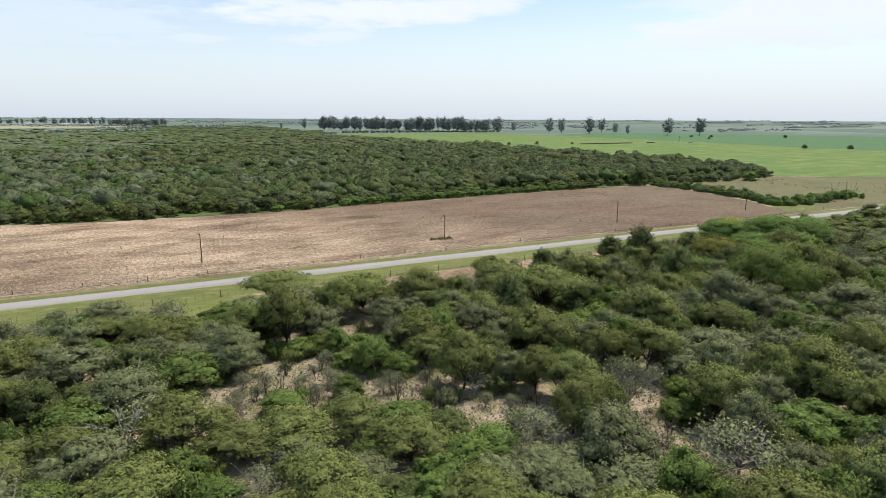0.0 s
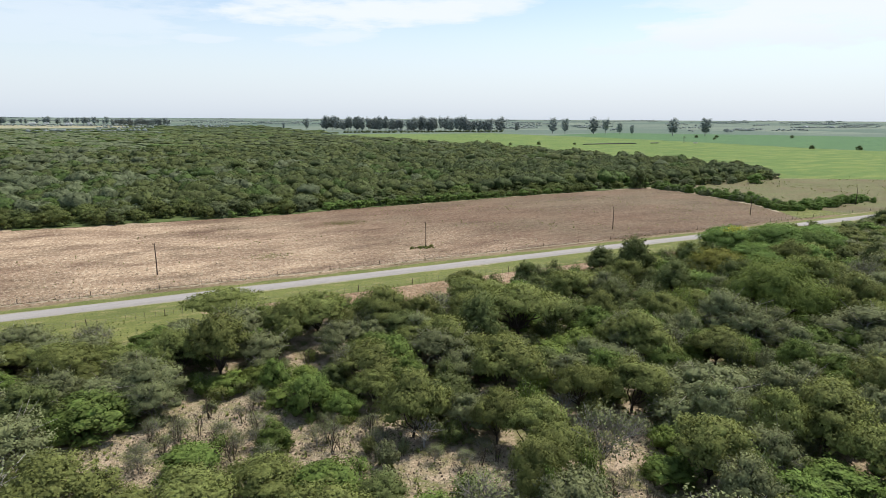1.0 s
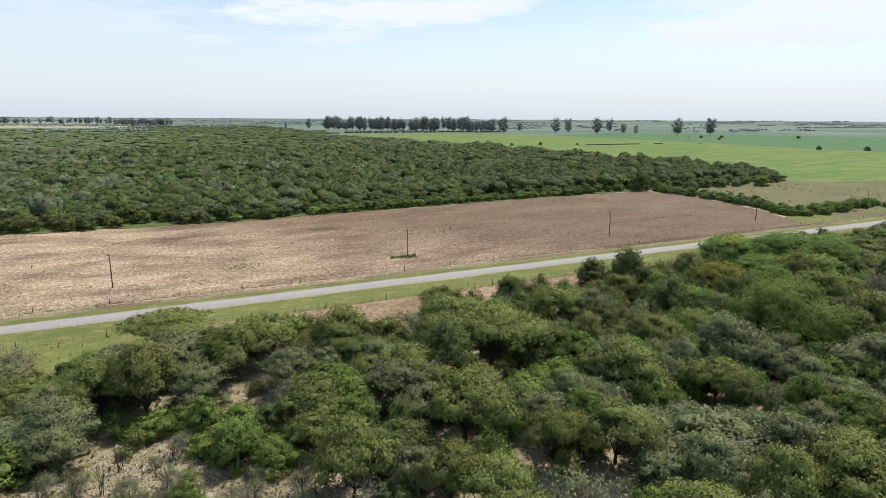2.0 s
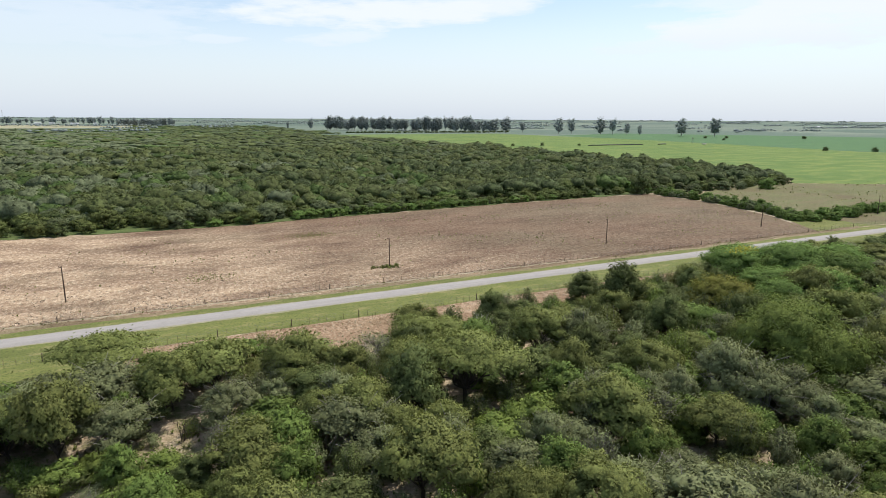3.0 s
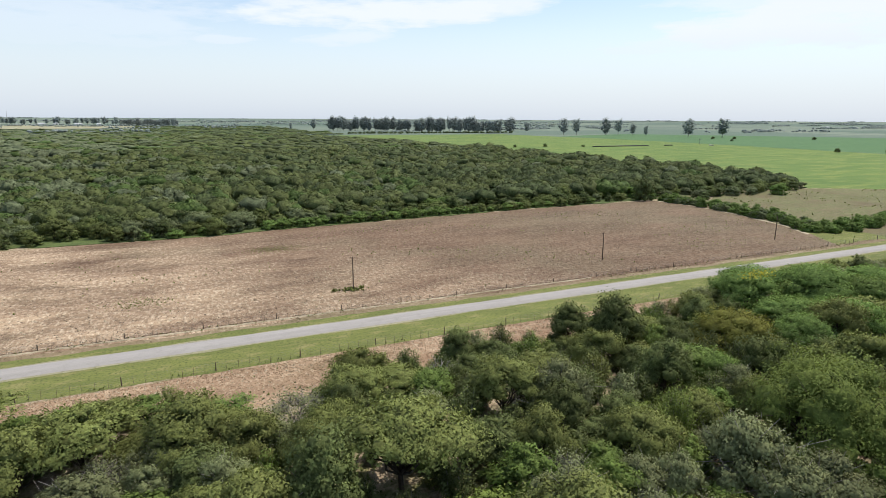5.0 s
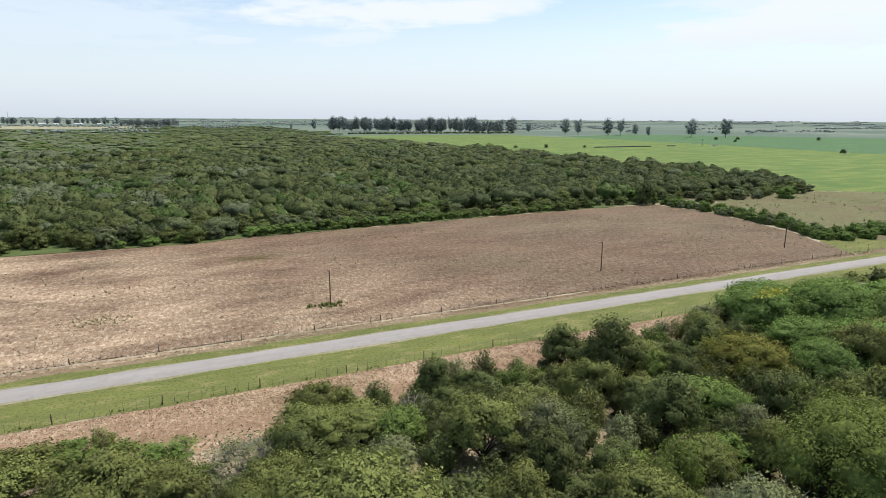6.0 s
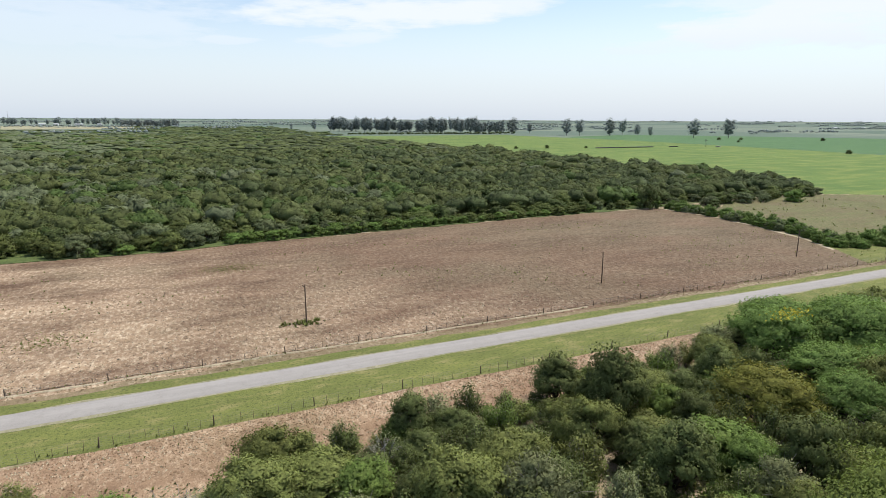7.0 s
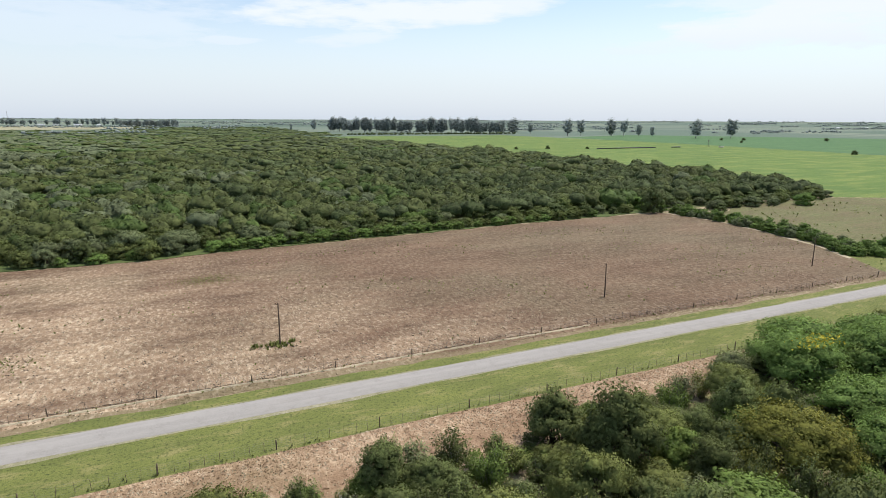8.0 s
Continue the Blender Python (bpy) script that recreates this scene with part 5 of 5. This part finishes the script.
def shed(x, y, long, turn):
    root = tagged(new("farm_shed"), "low white farm shed with a pale gabled roof", "shed", "far farm sheds")
    root.matrix_basis = pose(x, y, float(rise(x, y)) + 0.3, 0, 0, turn)
    part("wall", box_mesh("wall", long, 10, 5, WHITEWASH), root)
    part("roof", box_mesh("roof", long + 1, 11, 5.05, ROOF, 2.2), root)
    door = part("door", box_mesh("door", 3.0, 0.3, 3.4, POLE_WOOD), root)
    door.location = (long * 0.2, -5.0, 0)
    return root


for x, y, long, turn in [(-330, 2660, 22, 5), (-290, 2690, 16, -8), (-215, 2650, 26, 3), (-150, 2670, 14, 12), (-60, 2600, 20, 0), (2350, 1500, 26, 10), (2420, 1440, 18, -6)]:
    shed(x, y, long, turn)


def mast(x, y, high):
    root = tagged(new("radio_mast"), "thin lattice radio mast on the horizon", "mast")
    root.location = (x, y, float(rise(x, y)))
    legs = [(2.2 * math.cos(a), 2.2 * math.sin(a)) for a in (0.3, 2.4, 4.5)]
    for a, b in legs:
        part("leg", tube_mesh("leg", [[((a, b, -0.5), 0.22), ((a * 0.25, b * 0.25, high), 0.12)]], WIRE, 4), root)
    braces = []
    for k in range(12):
        f, g = 1 - 0.75 * k / 12, 1 - 0.75 * (k + 1) / 12
        for j in range(3):
            (a, b), (c, d) = legs[j], legs[(j + 1) % 3]
            braces.append([((a * f, b * f, high * k / 12), 0.08), ((c * g, d * g, high * (k + 1) / 12), 0.08)])
    part("lattice", tube_mesh("lattice", braces, WIRE, 3), root)


mast(-491, 3000, 50)


# ---- in the green crop: bags of silage, a windmill with its tank ----
def silage_bag(x, y, long, turn):
    root = tagged(new("silage_bag"), "long low dark plastic silage bag lying in the crop", "silage bag", "silage bags")
    root.matrix_basis = pose(x, y, 0.03, 0, 0, turn)
    path = [((-long / 2, 0, 0.4), 0.08), ((-long / 2 + 1, 0, 0.55), 0.66)]
    path += [((-long / 2 + 1 + (long - 2) * k / 12, 0.15 * math.sin(k * 1.7), 0.6), 0.8 + 0.08 * math.sin(k * 2.3)) for k in range(1, 12)]
    path += [((long / 2 - 1, 0, 0.55), 0.66), ((long / 2, 0, 0.4), 0.08)]
    part("bag", tube_mesh("bag", [path], TARP, 10), root)


silage_bag(604, 669, 98, -1)
silage_bag(688, 667, 18, 2)


def windmill(x, y):
    root = tagged(new("windmill"), "small steel farm windmill standing in the crop", "windmill")
    root.location = (x, y, 0)
    for a, b in ((1.1, 1.1), (-1.1, 1.1), (-1.1, -1.1), (1.1, -1.1)):
        part("leg", tube_mesh("leg", [[((a, b, -0.1), 0.09), ((a * 0.15, b * 0.15, 8.6), 0.06)]], WIRE, 4), root)
    part("wheel", tube_mesh("wheel", [[((-0.4, 1.5 * math.cos(k * 0.524), 8.8 + 1.5 * math.sin(k * 0.524)), 0.12), ((-0.4, 0.3 * math.cos(k * 0.524), 8.8 + 0.3 * math.sin(k * 0.524)), 0.05)] for k in range(12)], WIRE, 4), root)
    part("tail", tube_mesh("tail", [[((0, 0, 8.8), 0.05), ((1.6, 0, 8.8), 0.05), ((1.7, 0, 8.8), 0.4), ((2.6, 0, 8.8), 0.4)]], WIRE, 4), root)
    return root


windmill(735, 655)
tank = tagged(new("water_tank"), "round pale concrete water tank beside the windmill", "water tank")
tank.location = (752, 648, 0)
part("wall", tube_mesh("wall", [[((0, 0, -0.1), 3.4), ((0, 0, 1.3), 3.4), ((0, 0, 1.32), 3.1), ((0, 0, 0.8), 3.1)]], CONCRETE, 20), tank)

# ---- yellow blossom on the large dark tree near the road ----
bloom_at = np.column_stack([rng.normal(123.5, 2.2, 170), rng.normal(95, 0.9, 170), 9.1 + rng.normal(size=170) * 0.25])
bv, bf, bn = leaves(bloom_at, unit(rng.normal(size=(170, 3)) + np.array([0, 0, 1.5])), 0.27)
tagged(new("blossom", mesh_of("blossom", bv, bf, FLOWER, normals=bn)), "sprays of yellow blossom on the top of a green tree", "blossom", kind="stuff")

# ---- clods on the bare strip by the fence ----
def clods(name, label, x, y, size, material, base=0.012):
    n = len(x)
    d = np.array([(1, 0, 0), (-0.5, 0.87, 0), (-0.5, -0.87, 0), (0, 0, 1.0)])
    tri = np.array([(0, 1, 3), (1, 2, 3), (2, 0, 3)])
    a, s = rng.uniform(0, 6.28, n), size * rng.uniform(0.4, 1.5, n)
    jit = 1 + rng.normal(size=(n, 4, 3)) * 0.25
    p = d[None] * jit * s[:, None, None]
    q = np.stack([p[..., 0] * np.cos(a)[:, None] - p[..., 1] * np.sin(a)[:, None], p[..., 0] * np.sin(a)[:, None] + p[..., 1] * np.cos(a)[:, None], p[..., 2] * 0.7], -1)
    v = (q + np.column_stack([x, y, np.full(n, base)])[:, None]).reshape(-1, 3)
    f = (tri[None] + 4 * np.arange(n)[:, None, None]).reshape(-1, 3)
    return tagged(new(name, mesh_of(name, v, f, material)), label, "clods", kind="stuff")


n_clods = 12000
cx, cy = rng.uniform(8, 150, n_clods), 112.6 - np.abs(rng.normal(size=n_clods)) * 5.5
clods("clods", "broken clods of reddish earth on the bare strip", cx, cy, 0.115, CLOD)
cx, cy = rng.uniform(8, 150, 3500), 112.4 - np.abs(rng.normal(size=3500)) * 5.5
clods("straw", "bits of pale straw strewn on the bare strip", cx, cy, 0.13, TRACK)
cx, cy = rng.uniform(-60, 215, 2600), 131.6 + rng.normal(size=2600) * 0.9
clods("clods", "clods of earth along the field fence", cx, cy, 0.16, BANK)
cx, cy = rng.uniform(-60, 120, 8000), 132.8 + rng.uniform(0, 1, 8000) ** 1.5 * 40
clods("straw", "bits of pale straw strewn over the stubble", cx, cy, 0.13, TRACK, 0.1)
cx, cy = rng.uniform(-60, 190, 8000), 132.8 + rng.uniform(0, 1, 8000) ** 1.5 * 45
clods("clods", "dark clods of earth among the stubble", cx, cy, 0.14, POST_WOOD, 0.08)
lx, ly = [], []
for a, b, c, d in CLEARINGS:
    n = int(c * d * 45)
    t, r = rng.uniform(0, 6.28, n), np.sqrt(rng.uniform(0, 1, n)) * 1.25
    lx.append(a + c * r * np.cos(t))
    ly.append(b + d * r * np.sin(t))
lx, ly = np.concatenate(lx), np.concatenate(ly)
clods("litter", "pale litter and dead grass on the clearings", lx, ly, 0.14, TRACK)
clods("litter", "brown twigs and dead leaves on the clearings", lx[::3] + rng.normal(size=len(lx[::3])), ly[::3] + rng.normal(size=len(ly[::3])), 0.14, POST_WOOD)
for proto in PROTOS + GUMS:
    for ob in (proto, *proto.children_recursive):
        bpy.data.objects.remove(ob)
